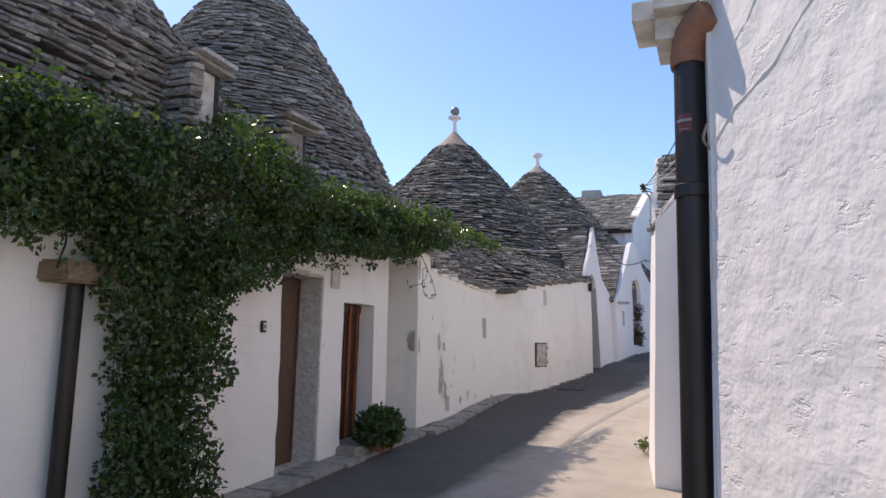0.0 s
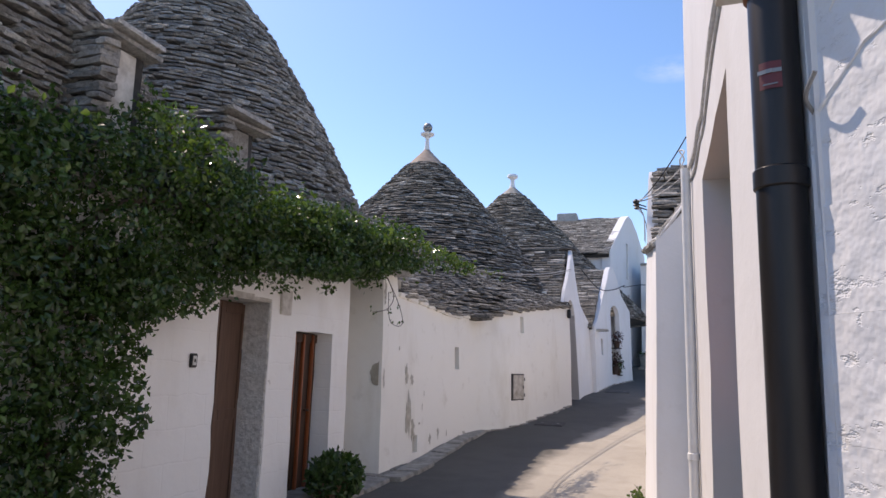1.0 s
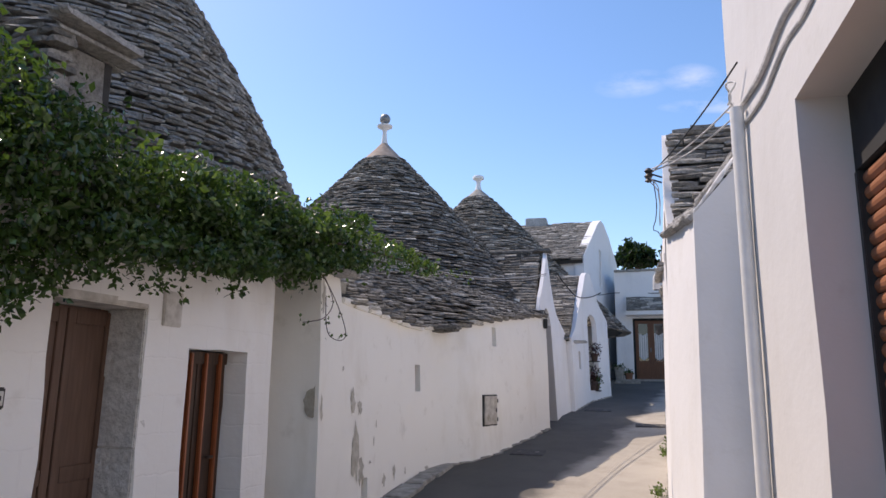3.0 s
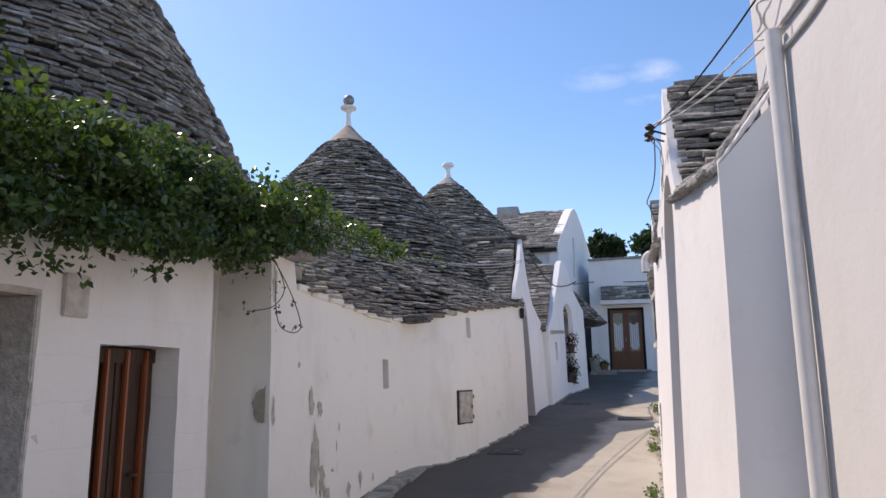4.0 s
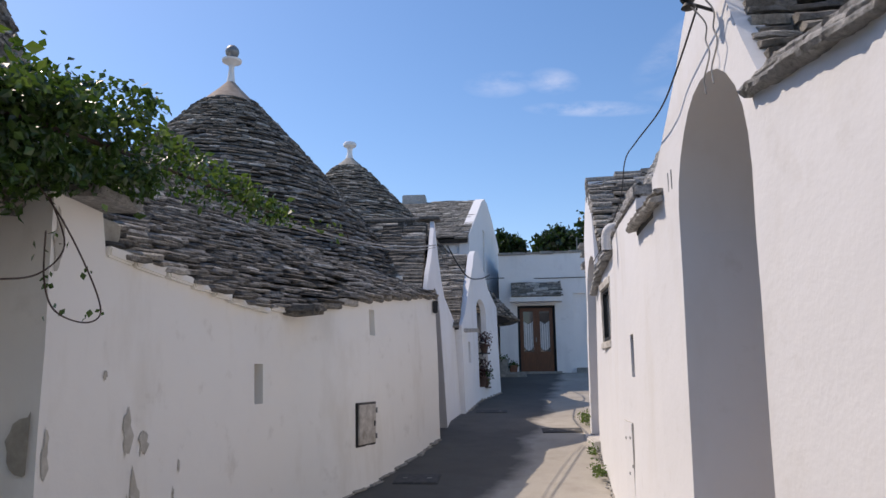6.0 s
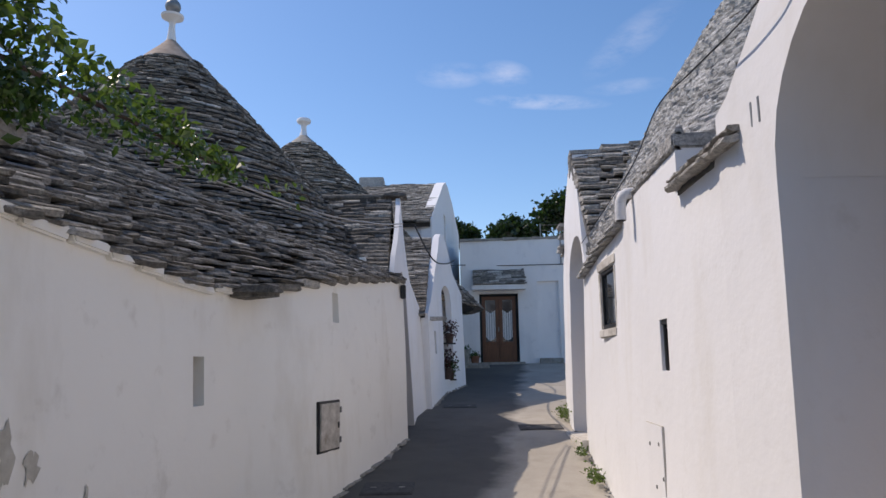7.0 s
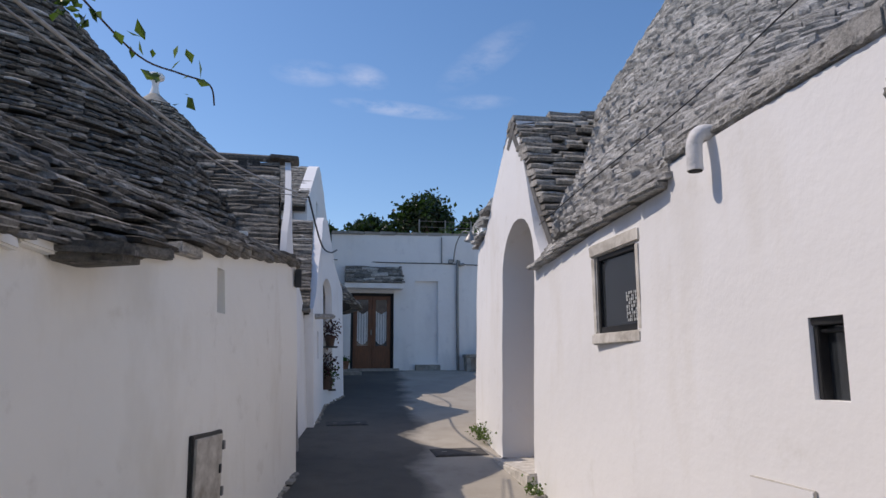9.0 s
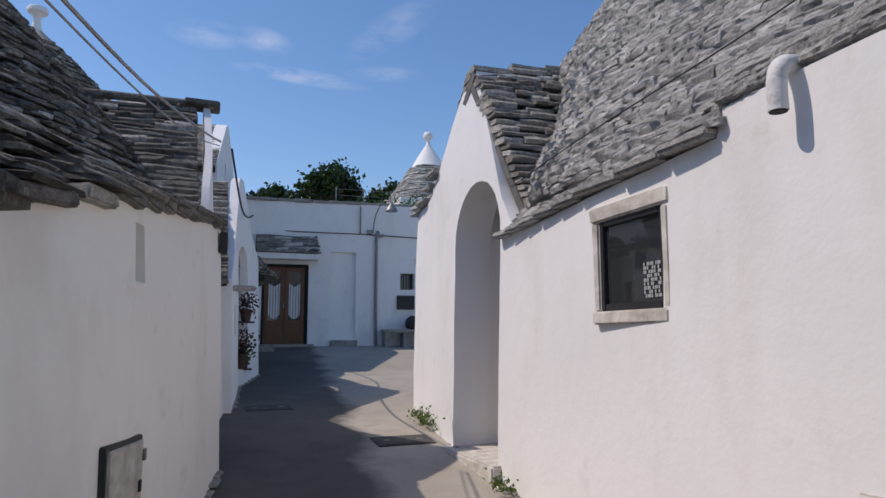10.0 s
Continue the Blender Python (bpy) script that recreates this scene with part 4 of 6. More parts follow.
q = LB.at(14.7, 1.5, 0, False) - LB.at(14.25, 1.5, 0, False)
m = Matrix.Translation(LB.at(14.48, 1.51, 0.0, False)) @ Matrix.Rotation(math.atan2(q.y, q.x), 4, "Z")
boxpart("hatch_frame", (-0.23, -0.015, -0.25), (0.23, 0.1, 0.25), M_BLACKP, hatch, "dark gap round the door", 0.006, m)
boxpart("hatch_door", (-0.205, -0.03, -0.225), (0.205, 0.0, 0.225), M_HATCH, hatch, "rust-stained cream door", 0.006, m)
boxpart("hatch_lock", (0.15, -0.04, -0.03), (0.18, -0.03, 0.03), M_BLACKP, hatch, "", 0.003, m)
for dz in (-0.15, 0.15):
    boxpart("hinge", (0.19, -0.045, dz - 0.03), (0.215, -0.028, dz + 0.03), M_GREYMETAL, hatch, "", 0.003, m)

# ---------------- third house on the shaded side ----------------
house_c = thing("trullo_house", "whitewashed house with steep slab roof and flower-pot niche", "house", (-5, 22, 1.4))
LC = Wall([(20.3, -2.70, 20.3), (22.1, -2.52, 22.1), (22.6, -2.48, 22.6), (23.4, -2.24, 23.4), (24.15, -2.03, 24.15)], 1, 0.03, 0.015, 3.0)
LC.build("wall", M_WHITE, house_c, [(20.3, 3.05), (20.75, 3.30), (22.7, 5.02), (22.95, 5.02), (23.5, 4.2), (24.15, 3.75)], [rect(21.05, 21.30, 2.3, 2.75), arch(22.55, 23.25, 1.75, 3.85)], 0.14)
boxpart("niche_back", (-3.0, 22.3, 1.4), (-2.72, 23.5, 4.0), M_WHITE, house_c)
boxpart("window_pane", (-2.86, 21.0, 2.25), (-2.84, 21.35, 2.8), M_GLASS, house_c)
boxpart("end_wall", (-6.0, 24.0, 0.8), (-2.08, 24.3, 3.75), M_WHITE, house_c)
e0, e1, r0, r1 = (-2.76, 20.25, 3.04), (-6.0, 20.25, 3.04), (-2.72, 22.82, 4.98), (-6.0, 22.82, 4.98)
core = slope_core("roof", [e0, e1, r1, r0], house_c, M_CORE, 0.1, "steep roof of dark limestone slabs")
lay(plane_courses(r0, r1, e0, e1, 0.085), M_STONE, core, random.Random(9), near=lambda p: p.x > -3.6, limit=120, out=0.3)
boxpart("roof_body", (-6.0, 22.9, 3.2), (-2.9, 24.0, 4.1), M_WHITE, house_c)
boxpart("gutter_stone", (-2.75, 20.5, 2.92), (-2.35, 20.75, 3.0), M_STONE_PALE, house_c, "projecting gutter stone", 0.02, None, 0.01)
boxpart("canopy_slab", (-2.7, 23.7, 3.95), (-2.2, 24.1, 4.03), M_STONE, house_c, "stone canopy slab", 0.02, None, 0.02)
boxpart("canopy_slab", (-2.6, 23.72, 4.035), (-2.24, 24.08, 4.10), M_STONE, house_c, "stone canopy slab", 0.02, None, 0.02)
trullo_cone(house_c, -6.61, 26.64, 3.6, 5.12, 8.48, 0.46, M_STONE, 10, lambda p: False, tip=0.38, fin="disc", tipmat=M_SLAB, step=0.072, fill=0.62, length=(0.14, 0.36))
shelf = thing("flower_pot", "terracotta pot with dark red flowers on the niche sill", "flower pot", (-2.42, 22.8, 1.75))
for k, (dy, dz, r) in enumerate(((-0.02, 0.0, 0.12),)):
    lathe("pot", [(r * 0.7, 0), (r, 0.2), (r * 1.12, 0.2), (r * 1.12, 0.25), (0.02, 0.25)], (-2.42, 22.8 + dy, 1.75 + dz), M_TERRA_DARK, shelf, "", 16)
pr = np.random.default_rng(4)
leaves("blossom", (np.array((-2.40, 22.8, 2.18)) + pr.normal(size=(240, 3)) * (0.08, 0.13, 0.13)).tolist(), M_FLOWER, shelf, (0.05, 0.09), 3)
for yy, zz in ((23.05, 1.75), (22.75, 2.55)):
    pot = thing("flower_pot", "small pot of trailing plants in the niche", "flower pot", (-2.34, yy, zz))
    boxpart("bracket", (-2.6, yy - 0.12, zz - 0.03), (-2.2, yy + 0.12, zz), M_BLACKP, pot, "", 0.004)
    lathe("pot", [(0.07, 0), (0.10, 0.16), (0.115, 0.16), (0.115, 0.2), (0.02, 0.2)], (-2.34, yy, zz), M_TERRA_DARK, pot, "", 14)
    leaves("plant", (np.array((-2.32, yy, zz + 0.3)) + pr.normal(size=(150, 3)) * (0.08, 0.1, 0.1)).tolist(), M_FLOWER if zz > 2 else M_LEAF, pot, (0.05, 0.09), 5)

# ---------------- tall gabled house behind it ----------------
house_d = thing("gabled_house", "tall white two-storey house with a slab roof and rounded gable", "house", (-5, 27, 1.8))
LD = Wall([(26.1, -2.84, 26.1), (30.6, -2.50, 30.6), (34.2, -2.07, 34.2)], 1, 0.0, 0.02)
LD.build("wall", M_WHITE, house_d, [(26.1, 6.12), (29.8, 8.08), (30.5, 8.33), (31.3, 8.32), (32.5, 7.95), (34.2, 7.1)], [rect(29.75, 30.3, 5.55, 7.05), rect(30.0, 30.55, 3.3, 4.95)], 0.3)
w = part("window", box(bmesh.new(), (-2.76, 29.7, 5.5), (-2.66, 30.35, 7.1)), M_GREYWOOD, house_d, "narrow grey-shuttered window")
for k in range(15):
    boxpart("louvre", (-2.66, 29.75, 5.56 + k * 0.1), (-2.64, 30.3, 5.63 + k * 0.1), M_GREYWOOD, w, "", 0.0)
w = part("window", box(bmesh.new(), (-2.74, 29.95, 3.25), (-2.62, 30.6, 5.0)), M_WOOD, house_d, "dark brown shuttered window")
e0, e1, r0, r1 = (-2.88, 25.95, 6.04), (-8, 25.95, 6.04), (-2.53, 30.55, 8.3), (-8, 30.55, 8.3)
core = slope_core("roof", [e0, e1, r1, r0], house_d, M_CORE, 0.12, "broad roof of grey limestone slabs")
lay(plane_courses(r0, r1, e0, e1, 0.115), M_STONE, core, random.Random(12), near=lambda p: p.x > -4.5, limit=200, length=(0.2, 0.6), thick=0.08, depth=0.32, out=0.3)
slope_core("back_roof", [(-2.4, 34.2, 7.0), (-8, 34.2, 7.0), (-8, 30.55, 8.3), (-2.53, 30.55, 8.3)], house_d, M_CORE, 0.12)
boxpart("eave_wall", (-8, 26.2, 2.4), (-2.88, 26.4, 5.95), M_WHITE, house_d)
boxpart("yard_wall", (-3.1, 24.3, 1.0), (-2.9, 26.2, 3.9), M_WHITE, house_d)
boxpart("chimney", (-5.5, 30.2, 7.9), (-4.65, 30.9, 8.5), M_STONE_PALE, house_d, "low slab-topped chimney", 0.03, None, 0.02)

# ---------------- house closing the street ----------------
FY = 30.6
house_e = thing("flat_roofed_house", "long white flat-roofed house with a glazed brown door and slab canopy", "house", (1, 31, 2.1))
LE = Wall([(-2.05, -2.05, FY), (9, 9.0, FY - 0.25)], 1, 0.0, 0.015)
LE.build("wall", M_FACADE, house_e, [(-2.05, 6.22), (9, 6.38)], [rect(-1.42, -0.10, 2.08, 4.40), rect(2.66, 3.10, 3.72, 4.22), rect(0.56, 1.29, 2.25, 4.80)], 0.35)
boxpart("blocked_door", (0.5, FY + 0.03, 2.2), (1.35, FY + 0.3, 4.86), M_FACADE, house_e, "walled-up doorway")
for k in range(22):
    x = -2.05 + k * 0.5
    boxpart("coping_stone", (x, FY - 0.10, 6.22 + 0.012 * k * 0.5), (x + 0.49, FY + 0.4, 6.31 + 0.012 * k * 0.5), M_SLAB, house_e, "", 0.015, None, 0.015)
boxpart("flat_roof", (-2.0, FY + 0.3, 5.9), (9, FY + 7, 6.15), M_SLAB, house_e)
boxpart("side_wall", (-2.03, FY + 0.3, 1.8), (-1.85, FY + 7, 6.0), M_FACADE, house_e)
door = part("door", box(bmesh.new(), (-1.42, FY + 0.14, 2.08), (-0.10, FY + 0.17, 4.40)), M_WOOD, house_e, "glazed double door of brown wood with white curtains")
for lo, hi in (((-1.42, FY + 0.06, 2.1), (-1.34, FY + 0.14, 4.4)), ((-0.18, FY + 0.06, 2.1), (-0.10, FY + 0.14, 4.4)), ((-1.34, FY + 0.06, 4.32), (-0.18, FY + 0.14, 4.4))):
    boxpart("door_frame", lo, hi, M_DARK, door, "", 0.006)
for s, x in ((0, -1.33), (1, -0.755)):
    leaf = part("door_leaf", box(bmesh.new(), (x, FY + 0.10, 2.1), (x + 0.565, FY + 0.14, 2.72), 0.004), M_WOOD, door, "brown door leaf")
    for lo, hi in (((x, FY + 0.09, 2.72), (x + 0.11, FY + 0.14, 4.31)), ((x + 0.455, FY + 0.09, 2.72), (x + 0.565, FY + 0.14, 4.31)), ((x + 0.11, FY + 0.09, 4.2), (x + 0.455, FY + 0.14, 4.31)), ((x + 0.07, FY + 0.085, 2.2), (x + 0.5, FY + 0.10, 2.62)), ((x, FY + 0.08, 2.68), (x + 0.565, FY + 0.14, 2.78))):
        boxpart("stile", lo, hi, M_WOOD, leaf, "", 0.006)
    boxpart("pane", (x + 0.11, FY + 0.11, 2.78), (x + 0.455, FY + 0.115, 4.2), M_GLASS, leaf, "", 0.0)
    bm = bmesh.new()
    cols = []
    for k in range(9):
        xx = x + 0.12 + k * 0.04
        zt, zb = 3.75 + 0.1 * abs(k - 4) / 4, 2.82 + 0.12 * ((k - 4) / 4) ** 2
        cols.append((bm.verts.new((xx, FY + 0.105 + 0.006 * (k % 2), zb)), bm.verts.new((xx, FY + 0.105 + 0.006 * (k % 2), zt))))
    for a, b in zip(cols, cols[1:]):
        bm.faces.new((a[0], b[0], b[1], a[1]))
    part("curtain", bm, M_CURTAIN, leaf, "white curtain")
boxpart("door_handle", (-0.80, FY + 0.05, 3.12), (-0.77, FY + 0.09, 3.28), M_GREYMETAL, door, "", 0.004)
boxpart("door_step", (-1.62, FY - 0.30, 1.95), (0.05, FY + 0.1, 2.10), M_SLAB, house_e, "", 0.015)
canopy = part("canopy", box(bmesh.new(), (-1.66, FY - 0.52, 4.50), (0.14, FY + 0.02, 4.66), 0.012), M_FACADE, house_e, "white canopy slab roofed with stones")
core = slope_core("canopy_roof", [(-1.62, FY - 0.5, 4.72), (0.1, FY - 0.5, 4.72), (0.1, FY, 5.26), (-1.62, FY, 5.26)], canopy, M_CORE, 0.06)
lay(plane_courses((-1.62, FY - 0.02, 5.26), (0.1, FY - 0.02, 5.26), (-1.62, FY - 0.5, 4.72), (0.1, FY - 0.5, 4.72), 0.085), M_STONE, canopy, random.Random(14), near=lambda p: True, limit=100, thick=0.07, depth=0.2, out=0.35)
boxpart("canopy_cheek", (-1.62, FY - 0.3, 4.66), (0.1, FY, 4.9), M_CORE, canopy, "", 0.0)
win = part("window", box(bmesh.new(), (2.62, FY + 0.12, 3.68), (3.14, FY + 0.14, 4.26)), M_GLASS, house_e, "small barred window")
for k in range(5):
    tube("bar", [(2.70 + k * 0.085, FY + 0.0, 3.72), (2.70 + k * 0.085, FY + 0.0, 4.22)], 0.012, M_BLACKP, win, "", 6, False)
boxpart("wall_panel", (2.55, FY - 0.16, 3.12), (3.1, FY - 0.10, 3.54), M_BLACKP, house_e, "dark grey notice panel", 0.008)
boxpart("ledge", (0.56, FY - 0.25, 2.0), (1.32, FY + 0.03, 2.2), M_SLAB, house_e, "low stone ledge", 0.015, None, 0.01)
tube("drain_pipe", [(1.9, FY - 0.14, 2.0), (1.9, FY - 0.14, 5.2), (2.0, FY - 0.14, 5.32), (2.12, FY - 0.14, 5.36)], 0.045, M_GREYMETAL, house_e, "grey drain pipe", 10)
tube("thin_pipe", [(1.40, FY - 0.12, 5.35), (1.40, FY - 0.12, 6.2)], 0.02, M_GREYMETAL, house_e, "", 8, False)
boxpart("cable_box", (1.62, FY - 0.17, 5.38), (1.76, FY - 0.08, 5.50), M_GREYMETAL, house_e, "", 0.006)
lamp = thing("street_lamp", "grey bell-shaped street lamp on a wall arm", "street lamp", (1.95, FY - 0.1, 5.6))
tube("arm", [(1.78, FY - 0.13, 5.42), (1.82, FY - 0.35, 5.95), (1.95, FY - 0.75, 6.28), (2.12, FY - 0.98, 6.22)], 0.02, M_GREYMETAL, lamp, "", 8)
lathe("shade", [(0.19, 0.0), (0.185, 0.03), (0.11, 0.14), (0.05, 0.20), (0.045, 0.28), (0.001, 0.29)], (2.12, FY - 0.98, 5.95), M_GREYMETAL, lamp, "", 20)
lathe("bulb", [(0.001, 0), (0.05, 0.02), (0.06, 0.06), (0.03, 0.1)], (2.12, FY - 0.98, 5.92), M_WHITEP, lamp, "", 12)
bench = thing("stone_bench", "grey stone bench against the white facade", "bench", (2.6, FY - 0.45, 2.0))
boxpart("seat", (2.02, FY - 0.62, 2.42), (3.3, FY - 0.16, 2.52), M_SLAB, bench, "", 0.015, None, 0.008)
for x in (2.08, 2.62, 3.1):
    boxpart("leg", (x, FY - 0.56, 1.95), (x + 0.14, FY - 0.2, 2.42), M_SLAB, bench, "", 0.012, None, 0.006)
sack = thing("dark_bag", "dark round bag on the stone bench", "bag", (2.95, FY - 0.4, 2.52))
lathe("bag", [(0.05, 0), (0.19, 0.03), (0.22, 0.16), (0.19, 0.30), (0.10, 0.38), (0.02, 0.41)], (2.95, FY - 0.4, 2.52), M_BLACKP, sack, "", 16)
for x, r, h, mt, lab in ((-1.95, 0.19, 0.42, M_SLAB, "pale stone planter with a small green plant"), (-1.62, 0.15, 0.20, M_TERRA, "low dark terracotta pot on the step")):
    pot = thing("planter", lab, "planter", (x, FY - 0.4, 2.05))
    lathe("pot", [(r * 0.8, 0), (r, h), (r * 1.08, h), (r * 1.08, h + 0.04), (0.02, h + 0.03)], (x, FY - 0.4, 2.08), mt, pot, "", 18)
    leaves("plant", (np.array((x, FY - 0.4, 2.12 + h)) + pr.normal(size=(160, 3)) * (0.09, 0.09, 0.06)).tolist(), M_LEAF, pot, (0.06, 0.1), 7)
steps = thing("entrance_step", "low worn stone step beside the house corner", "step", (-1.8, 29.6, 1.9))
boxpart("slab", (-2.1, 28.9, 1.7), (-1.2, 30.3, 2.02), M_SLAB, steps, "", 0.02, None, 0.01)
boxpart("slab", (-2.1, 29.9, 1.8), (-1.45, 30.5, 2.09), M_SLAB, steps, "", 0.02, None, 0.01)

# ---------------- sunlit side: near wall of painted blocks and tall garage house ----------------
house_f = thing("corner_house", "tall white house with painted stone blocks and a roller-shutter garage", "house", (2, 4, 0.1))
d = Vector((0.52, -0.854, 0)).normalized()
LF = Wall([(-3.2, -0.05 + 3.2 * d.x, 3.40 + 3.2 * d.y), (0, -0.05, 3.40)], -1, 0.008, 0.004)
BLOCK_WALL = LF.build("block_wall", M_ROUGHW, house_f, [(-3.2, 6.2), (0.0, 6.2)], [], 0.5, lambda u: -0.5)
LG = Wall([(3.36, -0.045, 3.36), (4.3, -0.14, 4.3), (4.65, -0.173, 4.65), (6.63, -0.232, 6.63), (8.0, -0.31, 8.0), (8.2, -0.32, 8.2)], -1, 0.0, 0.012)
LG.build("wall", M_GREYW, house_f, [(3.36, 7.6), (8.2, 7.6)], [rect(4.65, 6.63, 0.0, 3.31)], 0.38)
boxpart("far_wall", (-0.30, 8.0, 3.0), (6, 8.25, 7.6), M_WHITE, house_f, "", 0.0)
boxpart("near_wall", (1.7, 0.3, -0.3), (6, 0.6, 6.2), M_WHITE, house_f, "", 0.0)
boxpart("flat_roof", (0.4, 0.4, 7.3), (6, 8.2, 7.5), M_WHITE, house_f, "", 0.0)
# Near-black sheet in place of the unlit garage behind the slats.
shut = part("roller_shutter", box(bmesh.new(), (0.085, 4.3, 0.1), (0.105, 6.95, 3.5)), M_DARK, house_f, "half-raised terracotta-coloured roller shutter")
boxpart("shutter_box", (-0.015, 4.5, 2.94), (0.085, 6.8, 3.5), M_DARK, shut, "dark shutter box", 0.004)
for k in range(20):
    z = 1.592 + k * 0.069
    bm = bmesh.new()
    prof = [(-0.046, -0.032), (-0.057, -0.015), (-0.06, 0.0), (-0.056, 0.016), (-0.043, 0.031), (0.0, 0.032), (0.0, -0.032)]
    a = [bm.verts.new((0.06 + px, 4.36, z + pz)) for px, pz in prof]
    b = [bm.verts.new((0.06 + px, 6.88, z + pz)) for px, pz in prof]
    for i in range(7):
        bm.faces.new((a[i], a[(i + 1) % 7], b[(i + 1) % 7], b[i]))
    bm.faces.new(a)
    bm.faces.new(list(reversed(b)))
    part("slat", bm, M_SHUTTER, shut)
boxpart("bottom_rail", (-0.005, 4.36, 1.475), (0.075, 6.88, 1.558), M_WOOD, shut, "dark bottom rail", 0.006)
for y in (4.60, 6.60):
    boxpart("guide_rail", (-0.02, y, 0.05), (0.065, y + 0.05, 2.94), M_BLACKP, shut, "", 0.004)

# the block wall's courses: single painted blocks standing slightly proud
br = random.Random(17)
BLOCKS = []
z = 0.05
row = 0
while z < 5.2:
    h = br.uniform(0.24, 0.32)
    u = -3.1 + (0.25 if row % 2 else 0)
    while u < -0.05:
        w = min(br.uniform(0.38, 0.62), -0.02 - u)
        if w > 0.12:
            BLOCKS.append((u, w, z, h))
        u += w
    z += h
    row += 1

# dark downpipe with its hopper, beside the block wall
pipe = thing("downpipe", "dark brown iron downpipe with a terracotta elbow and red sticker", "downpipe", (-0.122, 3.46, 0.1))
tube("pipe", [(-0.122, 3.46, 0.0), (-0.122, 3.46, 3.02)], 0.066, M_PIPE, pipe, "", 20, False)
for z in (0.7, 2.44):
    lathe("pipe_collar", [(0.067, -0.03), (0.073, -0.025), (0.073, 0.025), (0.067, 0.03)], (-0.122, 3.46, z), M_PIPE, pipe, "", 20)
bm = bmesh.new()
sv = [[bm.verts.new((-0.122 + 0.0685 * math.cos(a), 3.46 + 0.0685 * math.sin(a), z)) for a in np.linspace(-2.35, -1.45, 8)] for z in (2.69, 2.77)]
for k in range(7):
    bm.faces.new((sv[0][k], sv[0][k + 1], sv[1][k + 1], sv[1][k]))
part("sticker", bm, M_RED, pipe, "red sticker with pale marks", True)
for k, (a, w, z) in enumerate(((-2.1, 0.10, 2.735), (-1.75, 0.10, 2.735), (-1.9, 0.22, 2.70))):
    boxpart("sticker_mark", (-0.02, -0.001, 0), (0.02, 0.001, 0.012 if k < 2 else 0.004), M_GREYMETAL, pipe, "", 0.0, Matrix.Translation((-0.122 + 0.0695 * math.cos(a), 3.46 + 0.0695 * math.sin(a), z)) @ Matrix.Rotation(a + math.pi / 2, 4, "Z"))
tube("elbow", [(-0.122, 3.46, 3.0), (-0.122, 3.46, 3.06), (-0.10, 3.43, 3.14), (-0.02, 3.35, 3.2)], 0.078, M_TERRA, pipe, "terracotta elbow", 14)
boxpart("corbel", (-0.36, 3.32, 3.13), (0.06, 3.82, 3.42), M_SILL, house_f, "pale rounded stone gutter end", 0.10)
# ragged lips of thick limewash where an old crack was filled
for k, line in enumerate((((-0.04, 2.60), (-0.20, 2.72), (-0.45, 2.80), (-0.62, 2.93), (-0.8, 3.02), (-1.2, 3.16)), ((-0.10, 2.86), (-0.22, 3.0), (-0.30, 3.04), (-0.44, 3.2), (-0.6, 3.36)))):
    mortar("plaster_lip", [LF.at(u, z, -0.001, False) for u, z in line], (d.y, -d.x, 0), 0.007, 0.006, M_ROUGHW, house_f, 80.0 + 7 * k, "ragged filled crack in the limewash", 0.012)
tube("hook", [LF.at(-0.02, 2.60, -0.0, False), LF.at(-0.05, 2.63, -0.05, False), LF.at(-0.10, 2.68, -0.06, False)], 0.006, M_GREYMETAL, house_f, "small iron hook", 8)
# letter box on the block wall
mb = thing("letter_box", "small grey metal letter box on the block wall", "letter box", LF.at(-1.42, 1.6, 0, False))
q = Matrix.Translation(LF.at(-1.42, 1.68, 0, False)) @ Matrix.Rotation(math.atan2(-d.y, -d.x), 4, "Z")
boxpart("body", (-0.13, -0.0, -0.17), (0.13, 0.06, 0.17), M_GREYMETAL, mb, "", 0.008, q)
boxpart("flap", (-0.12, 0.058, 0.12), (0.12, 0.07, 0.165), M_BLACKP, mb, "", 0.004, q)
boxpart("lock", (-0.1, 0.058, -0.02), (-0.06, 0.068, 0.04), M_BLACKP, mb, "", 0.003, q)

# white pipe in the corner
wp = thing("downpipe", "white painted downpipe in the corner of the house", "downpipe", (-0.28, 7.85, 0.3))
tube("pipe", [(-0.345, 7.68, 0.2), (-0.345, 7.68, 3.45), (-0.345, 7.68, 3.70)], 0.041, M_WPIPE, wp, "", 14, False)
for z in (1.2,):
    lathe("pipe_collar", [(0.042, -0.03), (0.049, -0.025), (0.049, 0.025), (0.042, 0.03)], (-0.345, 7.68, z), M_WPIPE, wp, "", 14)

# ---------------- sunlit side: small gabled porch house ----------------
house_g = thing("porch_house", "white porch house with a round arch and a ridged slab roof", "house", (1, 9.5, 0.4))
LH = Wall([(7.9, -0.63, 7.9), (9.04, -0.785, 9.04), (9.55, -0.775, 9.55), (10.35, -0.755, 10.35), (10.9, -0.772, 10.9)], -1, 0.018, 0.018, 2.0)
LH.build("wall", M_WHITE, house_g, [(7.9, 3.08), (8.84, 3.16), (8.94, 3.24), (9.47, 4.14), (9.56, 4.23), (9.66, 4.17), (10.75, 3.42), (10.9, 3.36)], [arch(9.04, 10.34, 0.0, 3.53)], 0.12)
# return face with its rising top
bm = bmesh.new()
P = [(-0.655, 7.90, 0.0), (-0.17, 7.86, 0.0), (-0.17, 7.86, 3.60), (-0.34, 7.87, 3.39), (-0.62, 7.90, 3.08)]
a = [bm.verts.new(p) for p in P]
b = [bm.verts.new((p[0], p[1] + 0.3, p[2])) for p in P]
bm.faces.new(a)
